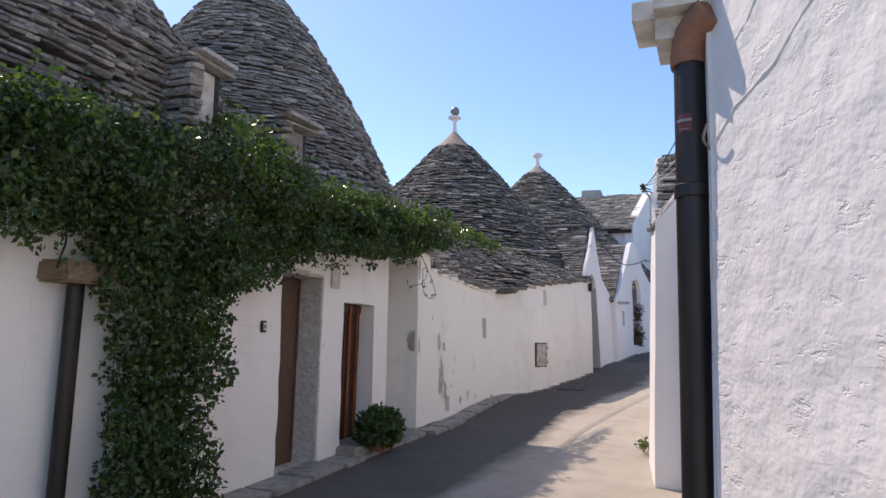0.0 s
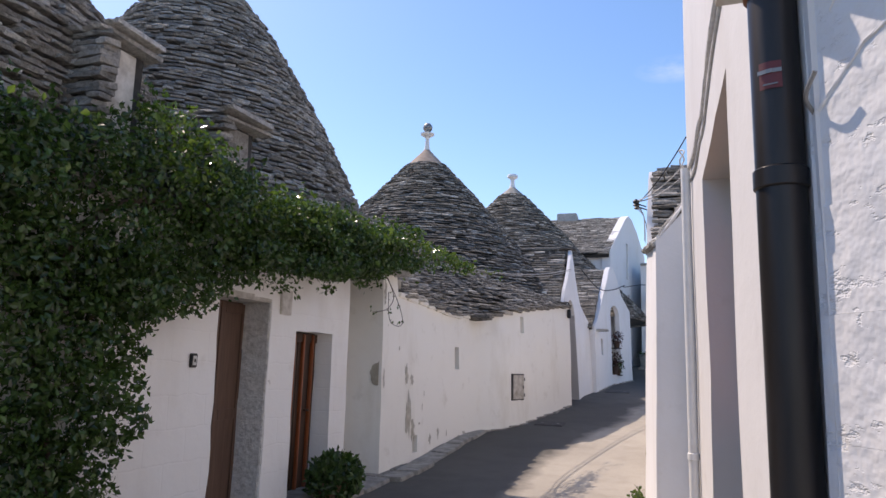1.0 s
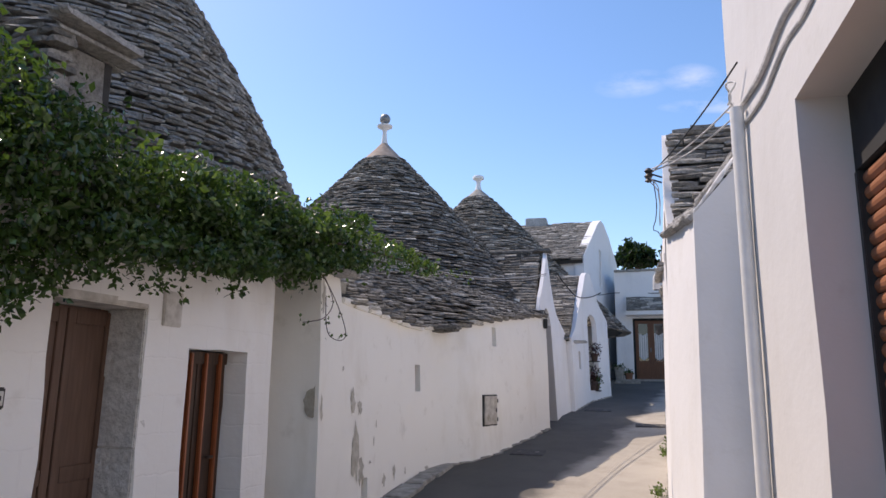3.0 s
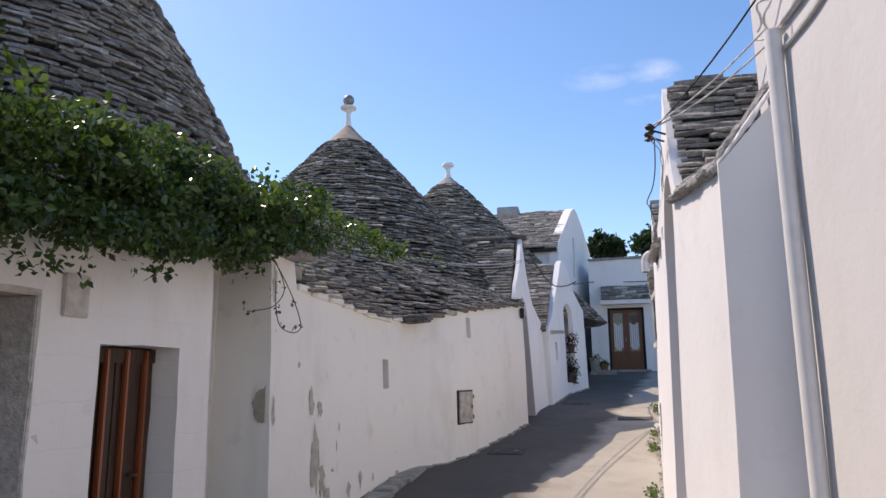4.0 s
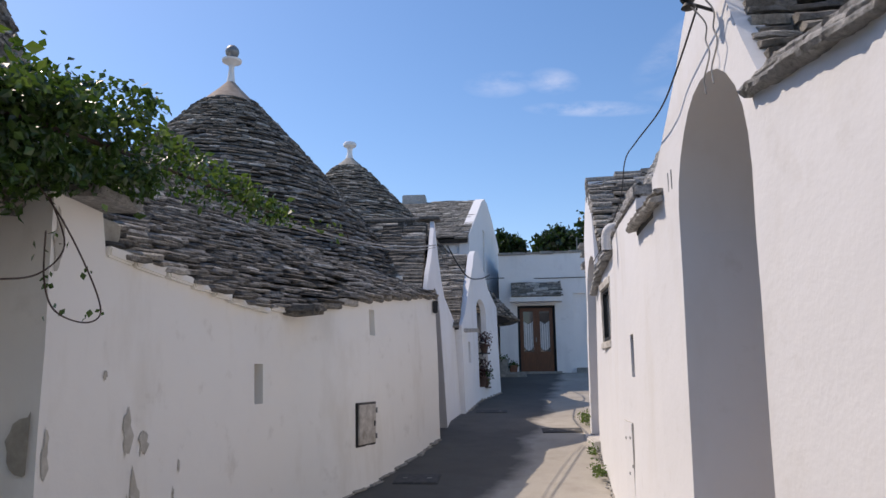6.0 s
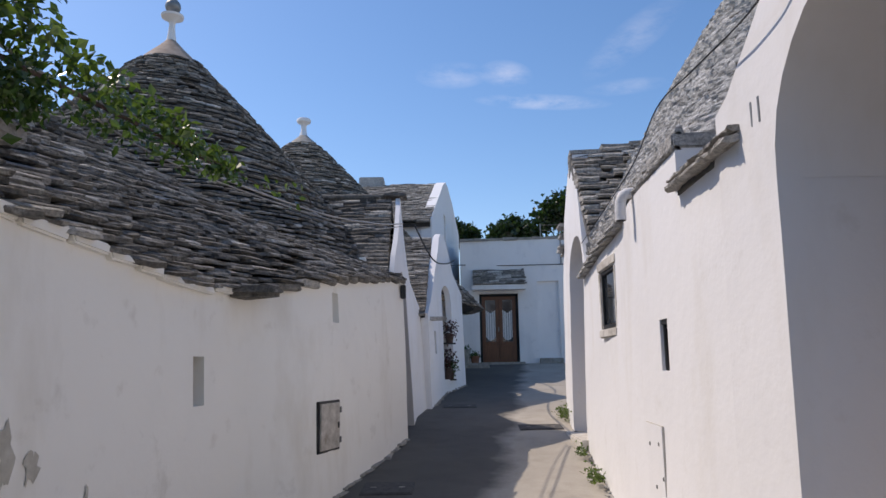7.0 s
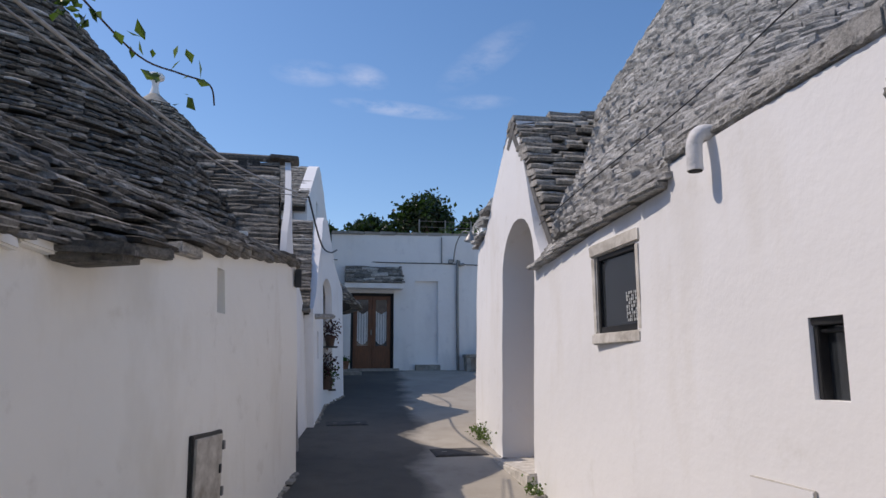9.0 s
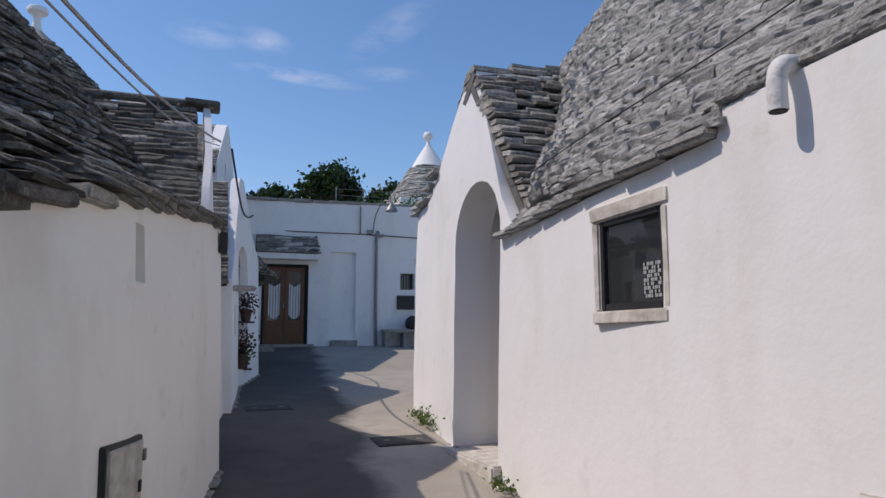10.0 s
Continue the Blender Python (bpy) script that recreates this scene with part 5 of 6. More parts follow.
bm.faces.new(list(reversed(b)))
for i in range(5):
    j = (i + 1) % 5
    bm.faces.new((a[i], b[i], b[j], a[j]))
part("return_wall", bm, M_WHITE, house_g)
bm = bmesh.new()
rows = []
for x in (-0.66, 0.5):
    rows.append([bm.verts.new((x, 9.69 + 0.652 * math.cos(a), 2.88 + 0.652 * math.sin(a))) for a in np.linspace(0, math.pi, 17)])
for i in range(16):
    bm.faces.new((rows[0][i], rows[0][i + 1], rows[1][i + 1], rows[1][i]))
part("porch_vault", bm, M_WHITE, house_g, "", True)
boxpart("porch_side", (-0.66, 10.345, 0.2), (0.5, 10.5, 3.35), M_WHITE, house_g, "", 0.0)
boxpart("porch_side", (-0.66, 8.9, 0.2), (0.5, 9.035, 3.0), M_WHITE, house_g, "", 0.0)
boxpart("porch_back", (0.40, 9.1, 0.2), (0.5, 10.4, 3.6), M_WHITE, house_g, "", 0.0)
plank_door(house_g, 0.37, 9.3, 10.2, 0.45, 2.6, M_WOOD, 6, "dark wooden door inside the arch", -1)
for e0, e1, r0, r1, s, near in (((-0.70, 8.90, 3.12), (3.5, 8.90, 3.2), (-0.71, 9.56, 4.25), (3.5, 9.55, 4.35), 41, True), ((-0.64, 10.95, 3.30), (3.5, 10.95, 3.30), (-0.66, 9.56, 4.24), (3.5, 9.55, 4.35), 42, False)):
    core = slope_core("roof", [e0, e1, r1, r0], house_g, M_CORE_GREY, 0.1, "ridged roof of thick grey slabs")
    lay(plane_courses(r0, r1, e0, e1, 0.062, 0.02, random.Random(3)), M_STONE_GREY, core, random.Random(s), length=(0.12, 0.32), thick=0.046, near=(lambda p: p.x < 2) if near else (lambda p: p.x < 0.6), limit=200, out=0.36, jut=0.02)
er = random.Random(44)
for k in range(3):
    mortar("eave_mortar", [(LH.at(y, 3.1, 0, False).x - 0.01 + 0.05 * k, y, 3.07 + 0.1 * (y - 7.9) + 0.05 * k) for y in np.linspace(9.00, 7.94 + 0.06 * k, 7)], (-1, 0, 0), 0.042, 0.026, M_STONE_PALE, house_g, 3.0 + 5 * k, "ragged grey mortar under the roof slabs")
mortar("eave_mortar", [(x, 7.92 - 0.08 * (x + 0.655), 3.10 + 1.28 * (x + 0.615)) for x in np.linspace(-0.62, -0.18, 5)], (0, -1, 0), 0.022, 0.022, M_WHITE, house_g, 21.0, "ragged grey mortar under the roof slabs")
mortar("eave_mortar", [(x, 8.03 - 0.08 * (x + 0.655), 3.15 + 1.28 * (x + 0.615)) for x in np.linspace(-0.60, -0.14, 5)], (0, -1, 0), 0.055, 0.032, M_STONE_PALE, house_g, 27.0, "ragged grey mortar under the roof slabs")
boxpart("roof_deck", (-0.5, 8.20, 2.9), (3.4, 9.1, 3.12), M_STONE_PALE, house_g, "", 0.0)
# low roof between the gable and the trullo: two ragged eave courses and a slope
for k in range(2):
    mortar("eave_mortar", [(-0.775 + 0.02 * k, y, 3.165 + 0.052 * k) for y in np.linspace(11.62, 10.64, 6)], (-1, 0, 0), 0.048, 0.02, M_STONE_GREY, house_g, 40.0 + 9 * k, "ragged grey eave stones")
boxpart("eave_bed", (-0.735, 10.68, 3.12), (-0.45, 11.62, 3.22), M_CORE_GREY, house_g, "", 0.0)
core = slope_core("low_roof", [(-0.70, 10.66, 3.21), (-0.70, 11.80, 3.21), (0.9, 11.9, 4.42), (0.9, 10.66, 4.42)], house_g, M_CORE_PALE, 0.1, "low slope of pale mortared slabs")
lay(plane_courses((0.9, 10.66, 4.42), (0.9, 11.85, 4.42), (-0.68, 10.66, 3.21), (-0.68, 11.66, 3.21), 0.062), M_STONE_PALE, core, random.Random(47), length=(0.09, 0.26), thick=0.066, near=lambda p: p.x < 0.6, limit=150, out=0.3, jut=0.01)

# insulators and cables on the porch gable
ins = thing("insulator_bracket", "pair of black cable insulators on a white gable", "insulator", (-0.85, 9.2, 3.77))
for dy in (-0.02, 0.14):
    tube("pin", [(-0.76, 9.2 + dy, 3.72), (-0.86, 9.2 + dy, 3.76)], 0.008, M_BLACKP, ins, "", 8, False)
    lathe("insulator", [(0.015, -0.04), (0.034, -0.03), (0.022, -0.01), (0.036, 0.015), (0.022, 0.035), (0.001, 0.045)], (-0.87, 9.2 + dy, 3.77), M_BLACKP, ins, "", 14)

# ---------------- sunlit side: trullo with a window, cone and arched porch ----------------
house_h = thing("trullo_house", "sunlit white trullo with stone-framed window, grey cone and arched porch", "house", (2.5, 15, 0.9))
LR = Wall([(10.85, -0.76, 10.85), (12, -0.74, 12), (13.2, -0.70, 13.2), (14.5, -0.62, 14.5), (15.6, -0.54, 15.6), (16.45, -0.47, 16.45), (17.8, -0.45, 17.8), (18.6, -0.38, 18.6), (19.2, -0.28, 19.2), (20.0, -0.20, 20.0), (20.35, -0.05, 20.35), (20.7, 0.35, 20.6), (21.9, 1.55, 20.75)], -1, 0.02, 0.022, 2.0)
LR.build("wall", M_WHITE, house_h, [(10.85, 3.18), (11.655, 3.18), (11.67, 3.43), (13.37, 3.41), (13.40, 3.27), (16.0, 3.18), (16.25, 3.30), (16.5, 3.6), (17.2, 5.15), (17.4, 5.15), (18.6, 4.25), (19.3, 4.05), (21.9, 4.0)],
         [rect(13.90, 14.56, 2.41, 3.03, wob=0.006, rng=rng), rect(12.0, 12.21, 2.04, 2.385, wob=0.004, rng=rng), arch(16.52, 17.76, 0.6, 3.88)], 0.42)
boxpart("porch_soffit", (-0.1, 16.4, 3.85), (0.7, 17.9, 3.95), M_WHITE, house_h, "", 0.0)
boxpart("porch_side", (-0.06, 17.78, 0.8), (0.7, 17.9, 3.9), M_WHITE, house_h, "", 0.0)
boxpart("porch_side", (-0.06, 16.38, 0.8), (0.7, 16.5, 3.9), M_WHITE, house_h, "", 0.0)
boxpart("porch_back", (0.60, 16.4, 0.8), (0.72, 17.9, 3.9), M_WHITE, house_h, "", 0.0)
plank_door(house_h, 0.55, 16.65, 17.6, 1.2, 3.1, M_WOOD, 6, "dark wooden door inside the arched porch", -1)
boxpart("porch_step", (-0.60, 16.45, 0.7), (0.6, 17.85, 1.10), M_SILL, house_h, "worn stone porch step", 0.02, None, 0.01)

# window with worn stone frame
# The unlit room behind the glass is given as a near-black box.
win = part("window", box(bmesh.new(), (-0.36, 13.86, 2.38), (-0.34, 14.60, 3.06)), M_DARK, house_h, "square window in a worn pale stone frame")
for lo, hi in (((-0.655, 13.84, 2.34), (-0.50, 14.63, 2.42)), ((-0.645, 13.82, 3.02), (-0.50, 14.65, 3.12)), ((-0.645, 13.83, 2.42), (-0.50, 13.90, 3.02)), ((-0.635, 14.56, 2.42), (-0.50, 14.63, 3.02))):
    boxpart("stone_frame", lo, hi, M_SILL, win, "worn pale limestone frame", 0.012, None, 0.006)
boxpart("pane", (-0.595, 13.90, 2.42), (-0.59, 14.56, 3.02), M_GLASS, win, "", 0.0)
for lo, hi in (((-0.62, 13.9, 2.42), (-0.585, 13.94, 3.02)), ((-0.62, 14.52, 2.42), (-0.585, 14.56, 3.02)), ((-0.62, 13.94, 2.42), (-0.585, 14.52, 2.47)), ((-0.62, 13.94, 2.98), (-0.585, 14.52, 3.02))):
    boxpart("window_frame", lo, hi, M_BLACKP, win, "dark wooden sash", 0.005)
bm = bmesh.new()
for k in range(11):
    for r in range(9):
        y, z = 13.945 + k * 0.017, 2.49 + r * 0.024
        if (k + 2 * r) % 5 and (k * r) % 4 != 1:
            vs4 = [bm.verts.new((-0.601 - 0.002 * (k % 2), y + a, z + c)) for a, c in ((0, 0), (0.013, 0), (0.013, 0.02), (0, 0.02))]
            bm.faces.new(vs4)
part("lace_curtain", bm, M_GREYWOOD, win, "strip of white lace curtain")
# small narrow window
sw = part("window", box(bmesh.new(), (-0.665, 11.96, 2.0), (-0.66, 12.25, 2.42)), M_GLASS, house_h, "small deep window in the white wall")
for lo, hi in (((-0.72, 12.0, 2.35), (-0.66, 12.21, 2.385)), ((-0.71, 12.18, 2.04), (-0.66, 12.21, 2.35)), ((-0.70, 12.0, 2.32), (-0.66, 12.18, 2.335))):
    boxpart("window_frame", lo, hi, M_BLACKP, sw, "", 0.004)
# flush metal hatch
fh = thing("wall_hatch", "white painted flush metal hatch with small locks", "hatch", LR.at(12.45, 1.2, 0, False))
q = Matrix.Translation(LR.at(12.45, 1.32, 0.0, False)) @ Matrix.Rotation(math.atan2(1.0, 0.02), 4, "Z")
boxpart("hatch_frame", (-0.219, 0.0, -0.349), (0.219, 0.012, 0.349), M_SILL, fh, "thin dark gap", 0.003, q)
boxpart("hatch_door", (-0.215, 0.004, -0.345), (0.215, 0.016, 0.345), M_WHITE, fh, "", 0.004, q)
for a, b in ((-0.12, 0.22), (0.12, 0.2), (0.0, -0.08), (-0.19, 0.0)):
    boxpart("hatch_lock", (a - 0.012, 0.012, b - 0.014), (a + 0.012, 0.022, b + 0.014), M_GREYMETAL, fh, "", 0.004, q)
plate = thing("number_plate", "faded dark house-number strokes painted on white wall", "house number", (-0.8, 10.57, 3.2))
for dy in (-0.045, 0.03):
    p = LH.at(10.48 + dy, 3.22)
    boxpart("stroke", (p.x - 0.003, p.y - 0.008, 3.17), (p.x + 0.02, p.y + 0.008, 3.29), M_GREYMETAL, plate, "", 0.0)
# cone of the sunlit trullo on a squared base
trullo_cone(house_h, 3.35, 16.3, 3.42, 4.03, 8.9, 0.40, M_STONE_PALE, 51, lambda p: p.x < 0.6 and p.z < 5.0 and p.y < 16, square=(3.9, 4.5, 0.6, 5.4), tip=0.4, limit=295, step=0.06, fill=1.12, core_mat=M_CORE_PALE, length=(0.09, 0.26), clip=lambda x, y, z: max(x, float(np.interp(y, (11, 13.2, 14.5, 16.0, 16.5, 19.0, 20.0), (-0.72, -0.68, -0.60, -0.46, 0.15, 0.4, 0.0))) + 0.25 * (z - 3.4)))
# eave slabs
boxpart("end_wall", (-0.70, 11.672, 3.1), (0.4, 11.95, 3.46), M_WHITE, house_h, "", 0.01)
boxpart("end_slab", (-0.735, 11.66, 3.44), (0.4, 11.95, 3.55), M_STONE_PALE, house_h, "thick dark slab end", 0.012, None, 0.008)
band = mortar("eave_lip", [(LR.at(y, 3.42, 0, False).x + 0.01, y, 3.445) for y in np.linspace(13.37, 11.67, 8)], (-1, 0, 0), 0.03, 0.014, M_STONE_PALE, house_h, 60.0, "pale mortar lip under the eave")
for k in range(3):
    mortar("eave_mortar", [(LR.at(y, 3.42, 0, False).x + 0.02 + 0.012 * k, y, 3.475 + 0.04 * k) for y in np.linspace(13.38, 11.67, 8)], (-1, 0, 0), 0.03, 0.035, M_STONE_PALE, house_h, 63.0 + 4 * k, "pale mortared eave stones")
y = 13.385
while y < 16.2:
    w = er.uniform(0.3, 0.6)
    z = float(np.interp(y, (13.38, 16.2), (3.275, 3.18)))
    p = LR.at(y + w / 2, z, 0, False)
    boxpart("eave_slab", (p.x - 0.09, y, z), (p.x + 0.45, y + w - 0.002, z + 0.055), M_STONE_PALE, house_h, "", 0.016, None, 0.006)
    y += w
lay([[((LR.at(y, 3.3, 0, False).x - 0.05 + 0.035 * k, y, float(np.interp(y, (13.38, 16.2), (3.275, 3.18))) + 0.075 + 0.042 * k), (-1, 0, 0)) for y in np.linspace(16.1, 13.38, 9)] for k in range(4)], M_STONE_PALE, band, er, (0.08, 0.28), 0.05, 0.28, lambda p: True, 120, 0.1, 3, 0.01)
# clay spout
spout = thing("rain_spout", "short white clay rain spout bending down the wall", "rain spout", (-0.75, 13.0, 3.3))
tube("spout", [(-0.58, 12.88, 3.45), (-0.70, 12.88, 3.455), (-0.76, 12.88, 3.43), (-0.785, 12.88, 3.36), (-0.787, 12.88, 3.23)], 0.044, M_ROUGHW, spout, "", 16)
# Flat dark disc drawn for the shade inside the spout.
lathe("spout_mouth", [(0.038, 0.0), (0.038, 0.004), (0.0, 0.006)], (-0.787, 12.88, 3.224), M_DARK, spout, "dark mouth", 16)
# porch roof slopes
for e0, e1, r0, r1, s, near in (((-0.36, 16.02, 3.32), (3.0, 15.9, 3.6), (-0.42, 17.28, 5.18), (3.0, 17.28, 5.66), 61, True), ((-0.30, 18.7, 4.25), (3.0, 18.7, 4.25), (-0.42, 17.28, 5.18), (3.0, 17.28, 5.66), 62, False)):
    core = slope_core("porch_roof", [e0, e1, r1, r0], house_h, M_CORE_GREY, 0.1, "ridged porch roof of thick grey slabs")
    lay(plane_courses(r0, r1, e0, e1, 0.092, 0.02, random.Random(5)), M_STONE_GREY, core, random.Random(s), length=(0.16, 0.5), thick=0.066, near=(lambda p: p.x < 1.5) if near else (lambda p: p.x < 0.5), limit=130, out=0.34, jut=0.03)
y = 18.5
while y < 20.1:
    p = LR.at(y + 0.2, 4.05, 0, False)
    z = float(np.interp(y, (18.5, 19.3, 21), (4.3, 4.08, 4.03)))
    for k in range(3):
        boxpart("eave_slab", (p.x - 0.10 + 0.13 * k, y, z + 0.07 * k), (p.x + 0.6, y + 0.37, z + 0.07 * k + 0.06), M_STONE_PALE, house_h, "", 0.012, None, 0.015)
    y += 0.38
boxpart("roof_body", (0.2, 19.0, 3.6), (1.5, 20.5, 4.1), M_CORE, house_h, "", 0.0)

# distant trullo with a white tip
house_i = thing("trullo_house", "distant trullo with a grey cone and white pointed tip", "house", (5.4, 36, 2))
boxpart("wall", (3.8, 34.4, 1.8), (7.0, 37.6, 7.45), M_WHITE, house_i, "", 0.02)
trullo_cone(house_i, 5.42, 36.0, 7.4, 1.75, 9.08, 0.66, M_STONE_PALE, 71, lambda p: p.y < 35.6, limit=120, step=0.09)
lathe("white_tip", [(0.70, -0.05), (0.46, 0.36), (0.22, 0.74), (0.09, 0.94), (0.075, 1.08)], (5.42, 36.0, 9.08), M_WHITE, house_i, "whitewashed pointed tip", 24)
lathe("ball", [(0.06, 0), (0.10, 0.08), (0.19, 0.17), (0.21, 0.29), (0.15, 0.41), (0.001, 0.46)], (5.42, 36.0, 10.12), M_WHITE, house_i, "", 16)

# ---------------- paving along the shaded wall, drain covers, weeds ----------------
pave = thing("pavement", "narrow strip of worn uneven stone slabs along the wall", "pavement", (-4.1, 8, 0.35), kind="structure")
vr = random.Random(77)
y = 4.6
while y < 13.4:
    ln = vr.uniform(0.4, 0.8)
    for x0, x1 in ((-4.38, -4.12), (-4.11, -3.82)) if y > 9 else ((-4.40, -3.95),):
        zz = ground_z(y + ln / 2)
        sl = math.atan2(ground_z(y + ln) - ground_z(y), ln)
        m = Matrix.Translation((0, y + ln / 2, zz)) @ Matrix.Rotation(sl, 4, "X")
        boxpart("paving_slab", (x0, -ln / 2 + 0.01, -0.1), (x1 + vr.uniform(-0.04, 0.04), ln / 2 - 0.01, 0.035 + vr.uniform(0, 0.015)), M_SLAB, pave, "", 0.012, m, 0.01)
    y += ln
for x, y, w, l in ((-2.9, 14.9, 0.5, 0.42), (-2.14, 20.6, 0.6, 0.35), (-0.9, 18.2, 0.62, 0.4)):
    c = thing("drain_cover", "dark flat drain cover in the street", "drain cover", (x, y, ground_z(y)))
    sl = math.atan2(ground_z(y + 0.3) - ground_z(y - 0.3), 0.6)
    m = Matrix.Translation((x, y, ground_z(y) + 0.008)) @ Matrix.Rotation(sl, 4, "X")
    boxpart("cover", (-w / 2, -l / 2, -0.05), (w / 2, l / 2, 0.010), M_IRON, c, "", 0.004, m)
    boxpart("rim", (-w / 2 - 0.02, -l / 2 - 0.02, -0.06), (w / 2 + 0.02, l / 2 + 0.02, 0.004), M_IRON, c, "", 0.003, m)
    for dx in (-0.3, 0.3):
        boxpart("lifting_slot", (dx * w - 0.03, -0.012, 0.009), (dx * w + 0.03, 0.012, 0.0125), M_SLAB, c, "worn pale slot", 0.0, m)
foot = thing("wall_footing", "line of small rubble stones along the foot of the wall", "stones", (-3.5, 15, 0.8))
fr = random.Random(19)
foot_core = boxpart("base_course", (-3.06, 16.2, 0.6), (-3.0, 16.6, 0.97), M_SLAB, foot, "", 0.01)
line = []
for u in np.linspace(11.2, 17.4, 30):
    p = LB.at(u, ground_z(u), -0.015, False)
    o = LB.at(u, ground_z(u), -0.1, False) - p
    line.append(((p.x, p.y, ground_z(u) + 0.012), (o.x, o.y, 0)))
lay([line], M_SLAB, foot_core, fr, (0.08, 0.30), 0.026, 0.08, lambda p: True, 80, 0.3, 0, 0.03)
line = []
for u in np.linspace(20.4, 24.1, 16):
    p = LC.at(u, ground_z(u), -0.01, False)
    line.append(((p.x, p.y, ground_z(u) + 0.01), (1, 0, 0)))
lay([line], M_SLAB, foot_core, fr, (0.08, 0.24), 0.03, 0.08, lambda p: True, 40, 0.3, 0, 0.03)
line = []
for u in np.linspace(18.0, 10.9, 30):
    p = LR.at(u, ground_z(u), -0.01, False)
    line.append(((p.x, p.y, ground_z(u) + 0.008), (-1, 0, 0)))
lay([line], M_SLAB, foot_core, fr, (0.05, 0.2), 0.025, 0.07, lambda p: True, 80, 0.3, 0, 0.03)
wr = np.random.default_rng(12)
for y, xo, n, s in ((14.9, -0.74, 130, 0.07), (18.7, -0.48, 180, 0.09), (19.1, -0.42, 110, 0.07), (12.3, -0.9, 120, 0.06), (9.6, -0.95, 120, 0.06), (16.1, -0.66, 90, 0.05)):
    wd = thing("weed_tuft", "small green weeds at the foot of the wall", "weed", (xo, y, ground_z(y)))
    leaves("leaves", (np.array((xo, y, ground_z(y) + 0.05)) + np.abs(wr.normal(size=(n, 3))) * (0.3 * s, 0, 0.9 * s) + wr.normal(size=(n, 3)) * (0.5 * s, 2.2 * s, 0.1 * s)).tolist(), M_WEED, wd, (0.03, 0.06), 9, "", -0.6)

# ---------------- vine ----------------
vine = thing("vine", "dense dark green climbing vine hanging over the white wall", "climbing plant", (-4.2, 5, 0.3))
vg = np.random.default_rng(3)
spots = []


def cluster(c, r, n):
    p = vg.normal(size=(n, 3))
    p /= np.linalg.norm(p, axis=1, keepdims=True)
    p *= vg.uniform(0.35, 1.0, size=(n, 1)) ** 0.5
    q = np.array(c) + p * np.array(r)
    q[:, 2] += 0.12 * vg.normal(size=n) * r[2]
    spots.extend(q.tolist())


for y in np.arange(1.0, 10.0, 0.28):
    top = float(np.interp(y, (1, 3, 4.2, 4.9, 5.3, 5.7, 6.4, 7.3, 9.0, 10), (3.3, 3.32, 3.35, 3.40, 3.78, 3.62, 3.50, 3.48, 3.52, 3.68)))
    low = float(np.interp(y, (1, 3.3, 3.9, 4.2, 5.5, 6.2, 7.0, 8.0, 8.9, 9.6, 10), (2.5, 2.45, 2.4, 2.2, 2.2, 2.46, 2.80, 2.84, 2.96, 3.16, 3.26)))
    for k in range(4):
        z = low + (top - low) * (k + 0.5) / 4 + vg.uniform(-0.08, 0.08)
        cluster((-4.16 + vg.uniform(-0.12, 0.16), y + vg.uniform(-0.15, 0.15), z), (0.30, 0.28, (top - low) / 5.5), 440)
for z in np.arange(0.15, 2.6, 0.22):
    w = float(np.interp(z, (0, 0.5, 1.2, 1.9, 2.4, 2.7), (0.46, 0.50, 0.50, 0.62, 0.85, 1.0)))
    for k in range(3):
        cluster((-4.14 + vg.uniform(-0.05, 0.1), 4.72 + 0.06 * math.sin(z * 5) + (k - 1) * w * 0.62 + 0.08 * max(0, z - 1.6), z), (0.26, w * 0.48, 0.17), 420)
for y in np.arange(10.0, 12.2, 0.2):
    r = float(np.interp(y, (10, 11, 12.2), (0.27, 0.17, 0.07)))
    cluster((-4.05 + 0.18 * (y - 10), y, 3.48 - 0.02 * (y - 10)), (r, 0.2, r), int(420 * r) + 8)
for k in range(60):
    y = vg.uniform(2.0, 9.4)
    z0 = float(np.interp(y, (2, 4, 5.5, 6.5, 8, 9.4), (2.5, 2.3, 2.3, 2.6, 2.72, 3.0)))
    for j in range(int(vg.integers(2, 5))):
        cluster((-4.08, y + 0.02 * j, z0 - 0.035 * j), (0.05, 0.05, 0.03), 3)
for k in range(90):
    y = vg.uniform(1.5, 10)
    z0 = float(np.interp(y, (1, 3, 4.2, 4.9, 5.3, 5.7, 6.4, 7.3, 9.0, 10), (3.3, 3.32, 3.35, 3.40, 3.78, 3.62, 3.50, 3.48, 3.52, 3.68)))
    for j in range(int(vg.integers(2, 9))):
        cluster((-4.2 + vg.uniform(-0.1, 0.1), y + 0.01 * j, z0 + 0.04 * j), (0.04, 0.05, 0.03), 2)
leaves("foliage", spots, M_LEAF, vine, (0.036, 0.068), 2)
# Paler leaves along the top: fresh growth, and sun glints put into colour.
spots2 = []
for k in range(1200):
    y = vg.uniform(1.5, 12.0)
    z0 = float(np.interp(y, (1, 3, 4.2, 4.9, 5.3, 5.7, 6.4, 7.3, 9.0, 10, 13), (3.35, 3.37, 3.4, 3.45, 3.84, 3.68, 3.56, 3.54, 3.58, 3.66, 3.50)))
    spots2.append((-4.02 + 0.17 * max(0, y - 10) + vg.uniform(-0.2, 0.22) * (1 if y < 10 else 0.5), y, z0 - abs(vg.normal()) * (0.28 if y < 10 else 0.06)))
leaves("young_leaves", spots2, M_LEAF2, vine, (0.05, 0.09), 6, "fresh yellow-green leaves")
